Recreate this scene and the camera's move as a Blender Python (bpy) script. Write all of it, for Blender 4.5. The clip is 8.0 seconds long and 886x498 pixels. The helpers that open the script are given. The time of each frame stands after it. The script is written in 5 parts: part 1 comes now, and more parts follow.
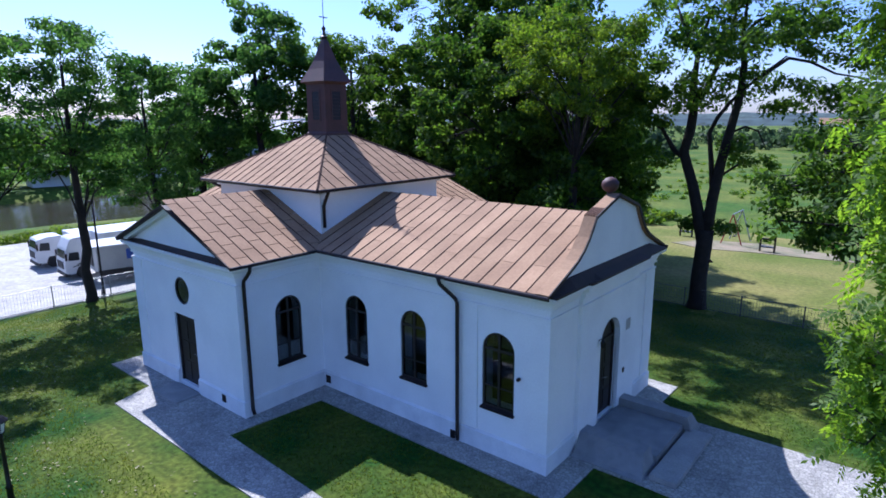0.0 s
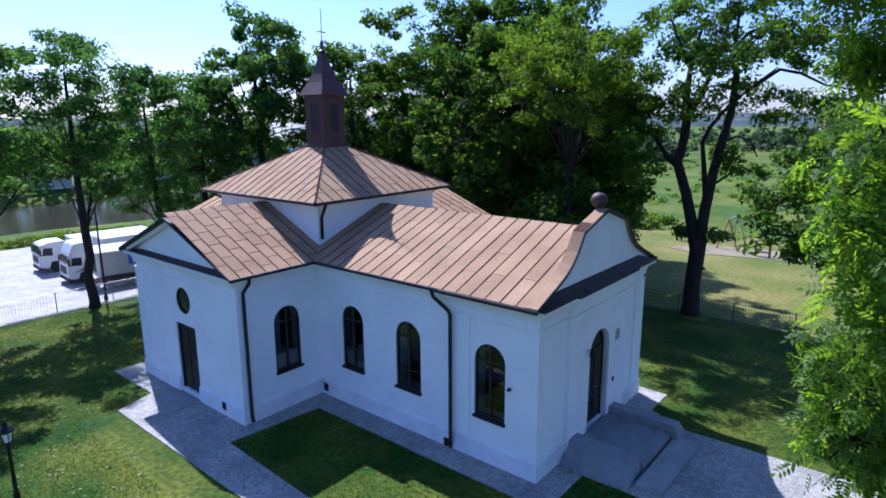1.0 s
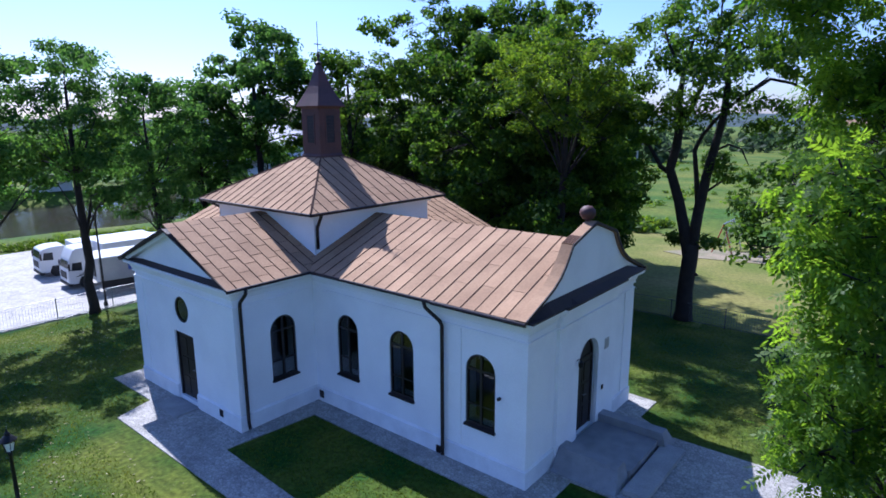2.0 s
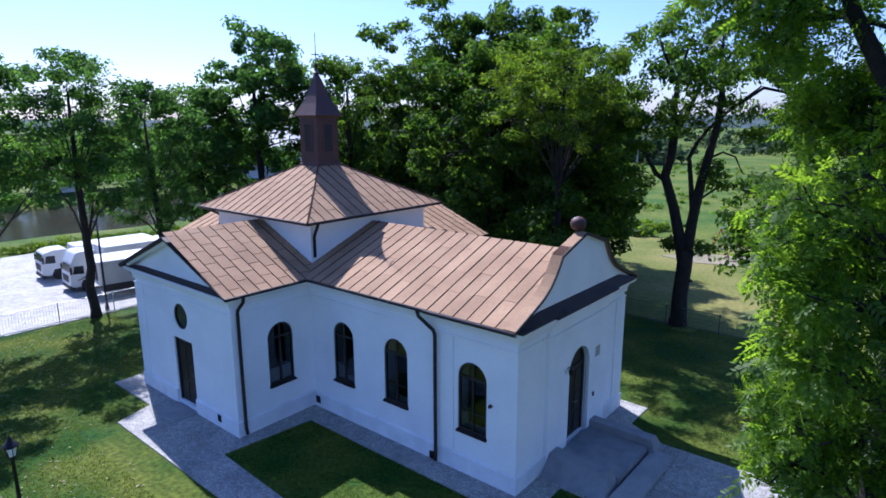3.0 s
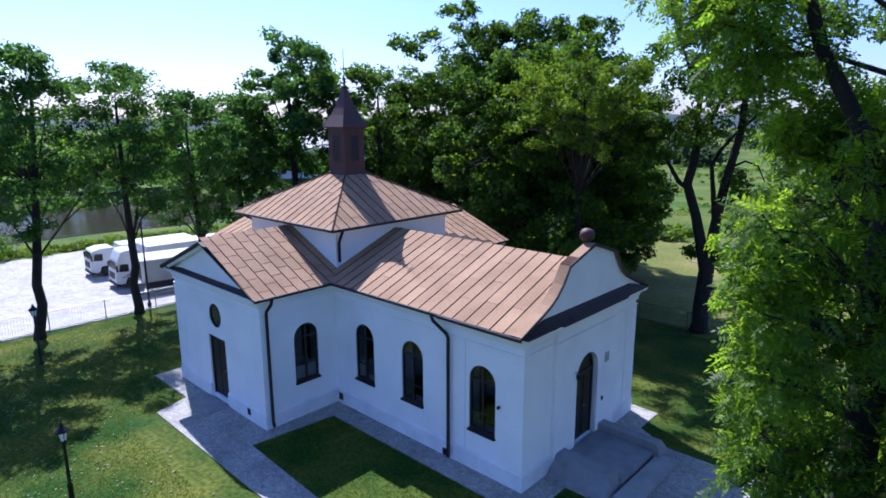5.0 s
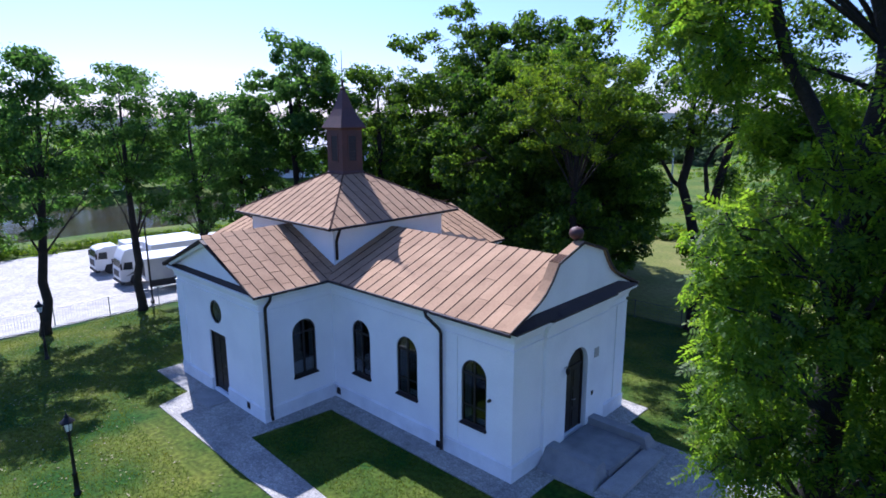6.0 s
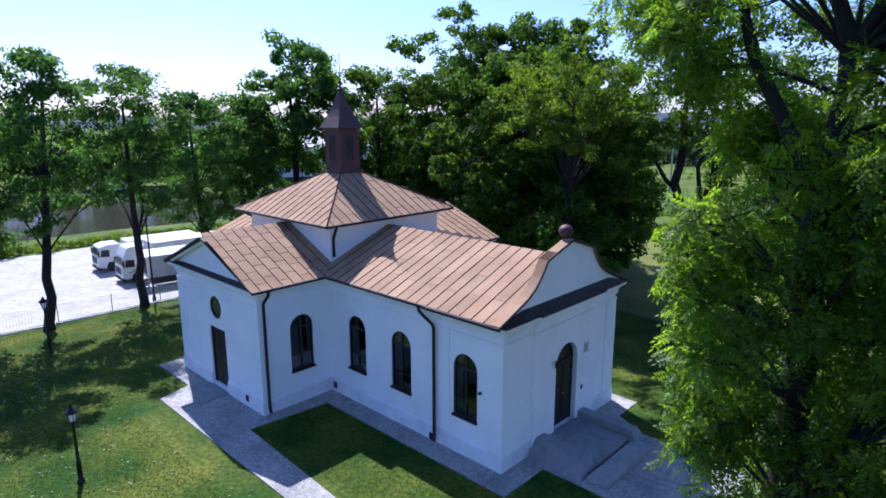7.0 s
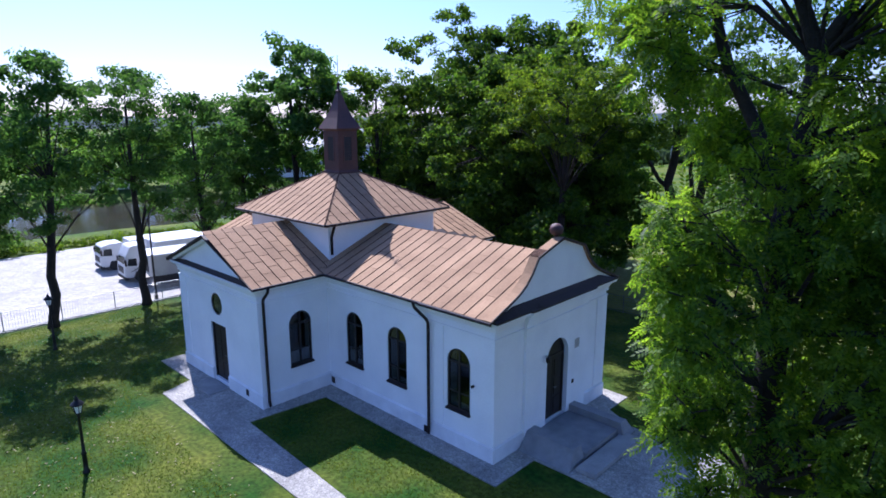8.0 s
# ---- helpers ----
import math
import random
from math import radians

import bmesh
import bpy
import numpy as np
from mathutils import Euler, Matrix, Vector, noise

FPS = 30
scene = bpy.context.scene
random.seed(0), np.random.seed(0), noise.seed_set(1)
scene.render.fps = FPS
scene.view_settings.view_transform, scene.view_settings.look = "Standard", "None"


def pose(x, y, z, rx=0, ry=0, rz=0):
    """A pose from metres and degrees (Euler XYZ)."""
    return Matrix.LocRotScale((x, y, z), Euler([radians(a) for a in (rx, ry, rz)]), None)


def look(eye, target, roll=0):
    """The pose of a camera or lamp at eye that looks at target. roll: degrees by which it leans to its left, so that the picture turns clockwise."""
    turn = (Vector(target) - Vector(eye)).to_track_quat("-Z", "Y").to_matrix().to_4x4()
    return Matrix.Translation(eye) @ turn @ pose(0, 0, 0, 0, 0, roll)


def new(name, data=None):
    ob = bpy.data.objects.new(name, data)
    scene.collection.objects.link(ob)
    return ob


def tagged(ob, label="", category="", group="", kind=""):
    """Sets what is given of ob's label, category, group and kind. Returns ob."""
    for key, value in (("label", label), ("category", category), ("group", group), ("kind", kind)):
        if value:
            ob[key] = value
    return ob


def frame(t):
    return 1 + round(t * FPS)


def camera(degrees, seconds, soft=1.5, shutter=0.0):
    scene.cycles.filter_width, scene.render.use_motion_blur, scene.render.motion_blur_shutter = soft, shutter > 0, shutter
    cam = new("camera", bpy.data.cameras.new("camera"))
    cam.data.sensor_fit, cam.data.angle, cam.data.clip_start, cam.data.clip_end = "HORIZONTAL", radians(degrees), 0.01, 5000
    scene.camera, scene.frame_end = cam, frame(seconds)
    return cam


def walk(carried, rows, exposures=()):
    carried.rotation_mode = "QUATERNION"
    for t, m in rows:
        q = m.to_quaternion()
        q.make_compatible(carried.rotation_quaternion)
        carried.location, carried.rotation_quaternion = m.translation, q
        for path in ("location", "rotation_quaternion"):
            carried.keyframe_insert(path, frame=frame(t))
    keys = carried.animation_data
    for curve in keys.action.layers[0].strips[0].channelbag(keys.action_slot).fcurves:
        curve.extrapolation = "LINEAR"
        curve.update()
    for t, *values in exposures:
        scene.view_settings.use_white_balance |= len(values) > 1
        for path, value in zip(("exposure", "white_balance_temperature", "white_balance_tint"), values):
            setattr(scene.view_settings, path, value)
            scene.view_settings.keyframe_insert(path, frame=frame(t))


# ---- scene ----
cam = camera(73.0, 8.0, soft=1.7)
EXPO = [(0.0, 0.94, 4520, 31), (8.0, 1.02, 4640, 34)]
PATH = [
    (0, (6.048, -11.024, 8.035), (4.808, -9.513, 7.611), -0.3),
    (0.5, (6.238, -11.108, 8.247), (4.996, -9.599, 7.822), -0.3),
    (1, (6.425, -11.179, 8.447), (5.182, -9.67, 8.024), -0.3),
    (1.5, (6.598, -11.23, 8.643), (5.356, -9.722, 8.22), -0.3),
    (3, (7.103, -11.322, 9.126), (5.855, -9.816, 8.705), -0.2),
    (3.5, (7.302, -11.384, 9.273), (6.025, -9.904, 8.852), -0.2),
    (4, (7.533, -11.471, 9.429), (6.219, -10.024, 9.006), -0.2),
    (4.5, (7.797, -11.526, 9.506), (6.469, -10.091, 9.084), -0.2),
    (6, (8.609, -11.731, 9.623), (7.266, -10.311, 9.198), -0.2),
    (6.5, (8.878, -11.808, 9.62), (7.533, -10.39, 9.196), -0.2),
    (7, (9.136, -11.924, 9.657), (7.79, -10.508, 9.231), -0.1),
    (7.5, (9.4, -12.038, 9.699), (8.052, -10.623, 9.272), -0.1),
    (8, (9.65, -12.166, 9.703), (8.301, -10.752, 9.277), -0.1),
]
walk(cam, [(t, look(eye, target, roll)) for t, eye, target, roll in PATH], EXPO)

# ---- light ----
SUN_DIR = Vector((-0.85, 0.305, 1.0)).normalized()
world = bpy.data.worlds.new("sky")
scene.world = world
world.use_nodes = True
wn = world.node_tree.nodes
sky = wn.new("ShaderNodeTexSky")
sky.sky_type = "NISHITA"
sky.sun_disc = False
sky.sun_elevation = math.asin(SUN_DIR.z)
sky.sun_rotation = math.atan2(SUN_DIR.x, SUN_DIR.y)
sky.air_density, sky.dust_density, sky.ozone_density = 1.2, 0.7, 2.6
wn["Background"].inputs["Strength"].default_value = 0.072
world.node_tree.links.new(sky.outputs[0], wn["Background"].inputs["Color"])
sun = new("sun", bpy.data.lights.new("sun", "SUN"))
sun.data.energy, sun.data.angle, sun.data.color = 5.0, radians(0.53), (1.0, 0.86, 0.56)
sun.matrix_world = look(SUN_DIR * 60, (0, 0, 0))


# ---- materials ----
def mat(name, c1, c2, rough=0.7, metal=0.0, big=1.5, fine=30.0, bump=0.2, fine_amt=0.25, vary=0.0,
        island=False, spec=0.5, contrast=(0.35, 0.65), dist=0.01):
    """Two-scale noise between two colours, fine grain in value and relief, optional variation from piece to piece."""
    m = bpy.data.materials.new(name)
    m.use_nodes = True
    nt = m.node_tree
    nd, ln = nt.nodes, nt.links
    p = nd["Principled BSDF"]
    geo = nd.new("ShaderNodeNewGeometry")
    n1 = nd.new("ShaderNodeTexNoise")
    n1.inputs["Scale"].default_value, n1.inputs["Detail"].default_value = big, 5.0
    n2 = nd.new("ShaderNodeTexNoise")
    n2.inputs["Scale"].default_value, n2.inputs["Detail"].default_value = fine, 4.0
    for n in (n1, n2):
        ln.new(geo.outputs["Position"], n.inputs["Vector"])
    ramp = nd.new("ShaderNodeMapRange")
    ramp.inputs["From Min"].default_value, ramp.inputs["From Max"].default_value = contrast
    ln.new(n1.outputs["Fac"], ramp.inputs["Value"])
    mix = nd.new("ShaderNodeMix")
    mix.data_type = "RGBA"
    mix.inputs["A"].default_value, mix.inputs["B"].default_value = (*c1, 1), (*c2, 1)
    ln.new(ramp.outputs["Result"], mix.inputs["Factor"])
    val = nd.new("ShaderNodeMapRange")
    val.inputs["To Min"].default_value, val.inputs["To Max"].default_value = 1 - fine_amt, 1 + fine_amt
    val.inputs["From Min"].default_value, val.inputs["From Max"].default_value = 0.3, 0.7
    ln.new(n2.outputs["Fac"], val.inputs["Value"])
    hsv = nd.new("ShaderNodeHueSaturation")
    ln.new(mix.outputs["Result"], hsv.inputs["Color"])
    last = val.outputs["Result"]
    if vary:
        src = geo.outputs["Random Per Island"] if island else nd.new("ShaderNodeObjectInfo").outputs["Random"]
        r = nd.new("ShaderNodeMapRange")
        r.inputs["To Min"].default_value, r.inputs["To Max"].default_value = 1 - vary, 1 + vary
        ln.new(src, r.inputs["Value"])
        mul = nd.new("ShaderNodeMath")
        mul.operation = "MULTIPLY"
        ln.new(last, mul.inputs[0]), ln.new(r.outputs["Result"], mul.inputs[1])
        last = mul.outputs[0]
    ln.new(last, hsv.inputs["Value"])
    ln.new(hsv.outputs["Color"], p.inputs["Base Color"])
    p.inputs["Roughness"].default_value, p.inputs["Metallic"].default_value = rough, metal
    p.inputs["Specular IOR Level"].default_value = spec
    if bump:
        b = nd.new("ShaderNodeBump")
        b.inputs["Strength"].default_value, b.inputs["Distance"].default_value = bump, dist
        ln.new(n2.outputs["Fac"], b.inputs["Height"])
        ln.new(b.outputs["Normal"], p.inputs["Normal"])
    return m


def leaf_mat(name, c1, c2, glow, gloss=0.012):
    """Leaf: diffuse, light passing through, and a little gloss; colour differs from leaf to leaf and over the crown."""
    m = bpy.data.materials.new(name)
    m.use_nodes = True
    nd, ln = m.node_tree.nodes, m.node_tree.links
    nd.remove(nd["Principled BSDF"])
    geo = nd.new("ShaderNodeNewGeometry")
    n1 = nd.new("ShaderNodeTexNoise")
    n1.inputs["Scale"].default_value = 0.6
    ln.new(geo.outputs["Position"], n1.inputs["Vector"])
    add = nd.new("ShaderNodeMath")
    add.operation = "MULTIPLY_ADD"
    add.inputs[1].default_value = 0.6
    ln.new(geo.outputs["Random Per Island"], add.inputs[0])
    sub = nd.new("ShaderNodeMath")
    sub.operation = "MULTIPLY_ADD"
    sub.inputs[1].default_value, sub.inputs[2].default_value = 1.4, -0.5
    ln.new(n1.outputs["Fac"], sub.inputs[0])
    ln.new(sub.outputs[0], add.inputs[2])
    mix = nd.new("ShaderNodeMix")
    mix.data_type = "RGBA"
    mix.inputs["A"].default_value, mix.inputs["B"].default_value = (*c1, 1), (*c2, 1)
    ln.new(add.outputs[0], mix.inputs["Factor"])
    dif, tra, glo = nd.new("ShaderNodeBsdfDiffuse"), nd.new("ShaderNodeBsdfTranslucent"), nd.new("ShaderNodeBsdfGlossy")
    glo.inputs["Roughness"].default_value = 0.5
    hs = nd.new("ShaderNodeHueSaturation")
    hs.inputs["Hue"].default_value, hs.inputs["Saturation"].default_value, hs.inputs["Value"].default_value = 0.485, 1.1, glow
    ln.new(mix.outputs["Result"], dif.inputs["Color"]), ln.new(mix.outputs["Result"], hs.inputs["Color"])
    ln.new(hs.outputs["Color"], tra.inputs["Color"])
    a, b = nd.new("ShaderNodeMixShader"), nd.new("ShaderNodeMixShader")
    a.inputs[0].default_value = 0.55
    b.inputs[0].default_value = gloss
    ln.new(dif.outputs[0], a.inputs[1]), ln.new(tra.outputs[0], a.inputs[2])
    ln.new(a.outputs[0], b.inputs[1]), ln.new(glo.outputs[0], b.inputs[2])
    ln.new(b.outputs[0], nd["Material Output"].inputs["Surface"])
    return m


def cobble_mat(name, c1, c2, scale, joint=0.5):
    """Small set stones: cell-shaped relief with darker joints and a colour for each stone."""
    m = mat(name, c1, c2, 0.85, 0, 0.7, 60, 0.1, 0.12)
    nd, ln = m.node_tree.nodes, m.node_tree.links
    p = nd["Principled BSDF"]
    geo = nd.new("ShaderNodeNewGeometry")
    v = nd.new("ShaderNodeTexVoronoi")
    v.inputs["Scale"].default_value = scale
    e = nd.new("ShaderNodeTexVoronoi")
    e.feature = "DISTANCE_TO_EDGE"
    e.inputs["Scale"].default_value = scale
    ln.new(geo.outputs["Position"], v.inputs["Vector"]), ln.new(geo.outputs["Position"], e.inputs["Vector"])
    r = nd.new("ShaderNodeMapRange")
    r.inputs["From Max"].default_value, r.inputs["To Min"].default_value, r.inputs["To Max"].default_value = 0.12, joint, 1.0
    ln.new(e.outputs["Distance"], r.inputs["Value"])
    h = nd.new("ShaderNodeSeparateColor")
    ln.new(v.outputs["Color"], h.inputs["Color"])
    s = nd.new("ShaderNodeMapRange")
    s.inputs["To Min"].default_value, s.inputs["To Max"].default_value = 0.8, 1.15
    ln.new(h.outputs[0], s.inputs["Value"])
    mul = nd.new("ShaderNodeMath")
    mul.operation = "MULTIPLY"
    ln.new(r.outputs["Result"], mul.inputs[0]), ln.new(s.outputs["Result"], mul.inputs[1])
    hs = nd.new("ShaderNodeHueSaturation")
    ln.new(p.inputs["Base Color"].links[0].from_socket, hs.inputs["Color"])
    ln.new(mul.outputs[0], hs.inputs["Value"])
    ln.new(hs.outputs["Color"], p.inputs["Base Color"])
    bp = nd.new("ShaderNodeBump")
    bp.inputs["Strength"].default_value, bp.inputs["Distance"].default_value = 0.6, 0.02
    ln.new(r.outputs["Result"], bp.inputs["Height"])
    ln.new(bp.outputs["Normal"], p.inputs["Normal"])
    return m


def glass_mat(name):
    m = bpy.data.materials.new(name)
    m.use_nodes = True
    p = m.node_tree.nodes["Principled BSDF"]
    p.inputs["Base Color"].default_value = (0.42, 0.46, 0.48, 1)
    p.inputs["Roughness"].default_value, p.inputs["Transmission Weight"].default_value, p.inputs["IOR"].default_value = 0.02, 1.0, 1.45
    return m


PLASTER = mat("white_plaster", (0.84, 0.84, 0.845), (0.76, 0.76, 0.77), 0.9, 0, 0.8, 25, 0.12, 0.03, contrast=(0.4, 0.75))
PLINTH = mat("plinth_plaster", (0.79, 0.79, 0.795), (0.65, 0.65, 0.66), 0.9, 0, 1.2, 25, 0.15, 0.04)
ROOF = mat("coated_roof_sheet", (0.365, 0.241, 0.139), (0.292, 0.188, 0.108), 0.85, 0.0, 0.9, 14, 0.06, 0.09, vary=0.09, spec=0.15)
ROOFEDGE = mat("dark_roof_flashing", (0.030, 0.018, 0.017), (0.022, 0.014, 0.014), 0.7, 0.0, 2, 20, 0.05, 0.15)
SEAM = mat("roof_seam", (0.085, 0.050, 0.034), (0.060, 0.036, 0.026), 0.9, 0.0, 2, 20, 0.05, 0.15, spec=0.1)
LANTERN = mat("lantern_sheet", (0.075, 0.030, 0.026), (0.052, 0.024, 0.022), 0.65, 0.0, 2.0, 18, 0.08, 0.15)
PIPE = mat("dark_pipe_metal", (0.018, 0.014, 0.015), (0.03, 0.022, 0.02), 0.4, 0.5, 3, 30, 0.05, 0.2)
DARKWOOD = mat("dark_stained_wood", (0.012, 0.009, 0.008), (0.020, 0.014, 0.012), 0.45, 0, 3, 40, 0.2, 0.25)
FRAMEWOOD = mat("brown_window_wood", (0.013, 0.010, 0.010), (0.020, 0.015, 0.013), 0.5, 0, 3, 40, 0.1, 0.2)
GLASS = glass_mat("window_glass")
INSIDE = mat("interior_floor", (0.10, 0.085, 0.07), (0.07, 0.06, 0.05), 0.7, 0, 2, 20, 0.1, 0.2)
LINEN = mat("pale_curtain", (0.62, 0.62, 0.62), (0.5, 0.5, 0.52), 0.9, 0, 3, 40, 0.2, 0.1)
GRANITE = mat("grey_granite", (0.26, 0.26, 0.265), (0.20, 0.20, 0.21), 0.7, 0, 3, 90, 0.1, 0.25)
CONCRETE = mat("concrete", (0.336, 0.328, 0.312), (0.264, 0.260, 0.248), 0.85, 0, 2, 40, 0.15, 0.15)
COBBLE = cobble_mat("pebble_paving", (0.410, 0.395, 0.355), (0.275, 0.268, 0.248), 11.0, 0.55)
SLABS = mat("pale_slab", (0.440, 0.424, 0.384), (0.360, 0.352, 0.320), 0.85, 0, 1.5, 40, 0.15, 0.15)
GRAVEL = cobble_mat("pale_gravel_lot", (0.40, 0.385, 0.35), (0.32, 0.31, 0.285), 6.0, 0.75)
SAND = mat("sand", (0.248, 0.200, 0.120), (0.160, 0.152, 0.072), 0.95, 0, 0.8, 12, 0.3, 0.2)
GRASS = mat("lawn", (0.016, 0.054, 0.003), (0.112, 0.126, 0.013), 0.95, 0, 0.42, 7.0, 0.9, 0.45, spec=0.15, contrast=(0.38, 0.72), dist=0.05)
MEADOW = mat("rough_meadow", (0.040, 0.090, 0.006), (0.120, 0.140, 0.016), 0.95, 0, 0.12, 2.5, 0.8, 0.35, spec=0.15, contrast=(0.35, 0.68), dist=0.1)
PASTURE = mat("mown_pasture", (0.100, 0.128, 0.016), (0.215, 0.190, 0.056), 0.95, 0, 0.16, 5, 0.6, 0.25, spec=0.15, contrast=(0.35, 0.68), dist=0.05)
BLADE = leaf_mat("grass_blades", (0.027, 0.076, 0.006), (0.104, 0.118, 0.015), 1.7)
BARK = mat("dark_bark", (0.020, 0.016, 0.012), (0.010, 0.008, 0.007), 0.95, 0, 3, 25, 0.8, 0.4, dist=0.03)
LEAF = leaf_mat("tree_leaves", (0.009, 0.034, 0.0045), (0.070, 0.126, 0.014), 2.7)
LEAF_LIGHT = leaf_mat("light_tree_leaves", (0.020, 0.058, 0.006), (0.112, 0.172, 0.015), 2.5)
LEAF_NEAR = leaf_mat("ash_leaves", (0.015, 0.050, 0.005), (0.115, 0.190, 0.016), 3.2, 0.014)
LEAF_WEST = leaf_mat("fence_row_leaves", (0.015, 0.052, 0.009), (0.075, 0.146, 0.026), 2.4)
# paler, greyer leaf copy for far woods: haze put into the green
LEAF_HAZED = leaf_mat("hazed_leaves", (0.036, 0.068, 0.028), (0.056, 0.088, 0.036), 1.2)
IRON = mat("black_iron", (0.012, 0.012, 0.013), (0.02, 0.02, 0.02), 0.45, 0.6, 4, 40, 0.1, 0.2)
FENCE = mat("weathered_fence_steel", (0.10, 0.10, 0.10), (0.06, 0.06, 0.06), 0.6, 0.4, 4, 40, 0.05, 0.2)
STEEL = mat("galvanised_steel", (0.40, 0.41, 0.41), (0.30, 0.31, 0.31), 0.5, 0.7, 4, 40, 0.05, 0.2)
RED = mat("red_paint", (0.35, 0.05, 0.03), (0.28, 0.05, 0.03), 0.5, 0, 3, 30, 0.05, 0.15)
WHITEPAINT = mat("white_vehicle_paint", (0.66, 0.67, 0.68), (0.58, 0.59, 0.60), 0.3, 0, 1, 30, 0.0, 0.04)
GREYTARP = mat("grey_tarpaulin", (0.36, 0.38, 0.37), (0.30, 0.32, 0.32), 0.6, 0, 1, 20, 0.1, 0.06)
BLUE = mat("blue_print", (0.03, 0.08, 0.35), (0.03, 0.07, 0.3), 0.5, 0, 2, 20, 0, 0.05)
TINTED = mat("tinted_vehicle_glass", (0.012, 0.015, 0.018), (0.016, 0.019, 0.022), 0.25, 0, 2, 30, 0, 0.1, spec=0.3)
TYRE = mat("tyre_rubber", (0.015, 0.015, 0.015), (0.02, 0.02, 0.02), 0.85, 0, 4, 40, 0.1, 0.2)
WATER = mat("river_water", (0.040, 0.036, 0.020), (0.030, 0.032, 0.02), 0.12, 0, 0.2, 3.0, 0.35, 0.1, dist=0.05)
LAMPGLASS = mat("frosted_lamp_glass", (0.75, 0.76, 0.74), (0.68, 0.7, 0.68), 0.3, 0, 4, 30, 0, 0.05)
DRYLEAF = mat("dry_leaves", (0.26, 0.23, 0.13), (0.16, 0.15, 0.07), 0.9, 0, 3, 20, 0, 0.2, vary=0.35, island=True)
# hill colour with the haze of distance mixed in as blue-green
HAZEHILL = mat("hazed_hill", (0.029, 0.054, 0.062), (0.053, 0.080, 0.072), 1.0, 0, 0.006, 0.06, 0, 0.35)
SCREEN = mat("dark_painted_metal", (0.016, 0.016, 0.017), (0.012, 0.012, 0.012), 0.6, 0.0, 3, 30, 0, 0.1)


# ---- building helpers ----
def part(name, bm, material, parent=None, label="", smooth=False):
    """Links a bmesh as one mesh object, under a thing or a part of one."""
    me = bpy.data.meshes.new(name)
    bmesh.ops.recalc_face_normals(bm, faces=bm.faces[:])
    bm.to_mesh(me)
    bm.free()
    me.materials.append(material)
    if smooth:
        me.polygons.foreach_set("use_smooth", [True] * len(me.polygons))
    ob = new(name, me)
    if parent:
        ob.parent = parent
    if label:
        ob["label"] = label
    return ob


def thing(name, at=(0, 0, 0), **tags):
    return_ob = new(name)
    return_ob.location = at
    return_ob.empty_display_size = 0.2
    return tagged(return_ob, **tags)


def box(bm, lo, hi, bevel=0.0):
    x0, y0, z0 = lo
    x1, y1, z1 = hi
    v = [bm.verts.new(p) for p in ((x0, y0, z0), (x1, y0, z0), (x1, y1, z0), (x0, y1, z0), (x0, y0, z1), (x1, y0, z1), (x1, y1, z1), (x0, y1, z1))]
    fs = [bm.faces.new([v[i] for i in f]) for f in ((0, 3, 2, 1), (4, 5, 6, 7), (0, 1, 5, 4), (1, 2, 6, 5), (2, 3, 7, 6), (3, 0, 4, 7))]
    if bevel:
        es = {e for f in fs for e in f.edges}
        bmesh.ops.bevel(bm, geom=list(es), offset=bevel, segments=2, affect="EDGES")
    return bm


def boxes(*specs, bevel=0.0):
    bm = bmesh.new()
    for lo, hi in specs:
        box(bm, lo, hi, bevel)
    return bm


def prism(bm, pts, move):
    """A polygon (3D points in order) carried along a vector."""
    a = [bm.verts.new(p) for p in pts]
    b = [bm.verts.new(Vector(p) + Vector(move)) for p in pts]
    n = len(a)
    bm.faces.new(a)
    bm.faces.new(b[::-1])
    for i in range(n):
        bm.faces.new((a[i], b[i], b[(i + 1) % n], a[(i + 1) % n]))
    return bm


def tube(bm, path, radii, sides=8):
    """A round bar along a path, with a radius at each point."""
    path = [Vector(p) for p in path]
    if not isinstance(radii, (list, tuple)):
        radii = [radii] * len(path)
    rings, u = [], None
    for i, p in enumerate(path):
        d = (path[min(i + 1, len(path) - 1)] - path[max(i - 1, 0)]).normalized()
        u = d.orthogonal() if u is None else u - d * u.dot(d)
        u.normalize()
        w = d.cross(u)
        rings.append([bm.verts.new(p + (u * math.cos(2 * math.pi * k / sides) + w * math.sin(2 * math.pi * k / sides)) * radii[i]) for k in range(sides)])
    for r, s in zip(rings, rings[1:]):
        for k in range(sides):
            bm.faces.new((r[k], r[(k + 1) % sides], s[(k + 1) % sides], s[k]))
    bm.faces.new(rings[0][::-1])
    bm.faces.new(rings[-1])
    return bm


def lathe(bm, profile, at=(0, 0, 0), sides=16, twist=0.0):
    """(radius, z) pairs turned round a vertical axis."""
    x, y, z = at
    rings = [[bm.verts.new((x + r * math.cos(2 * math.pi * k / sides + twist), y + r * math.sin(2 * math.pi * k / sides + twist), z + h)) for k in range(sides)] for r, h in profile]
    for r, s in zip(rings, rings[1:]):
        for k in range(sides):
            bm.faces.new((r[k], r[(k + 1) % sides], s[(k + 1) % sides], s[k]))
    bm.faces.new(rings[0][::-1])
    bm.faces.new(rings[-1])
    return bm


def square_lathe(bm, profile, at):
    """(half side, z) pairs as a stack of squares."""
    return lathe(bm, [(h * math.sqrt(2), z) for h, z in profile], at, 4, math.pi / 4)


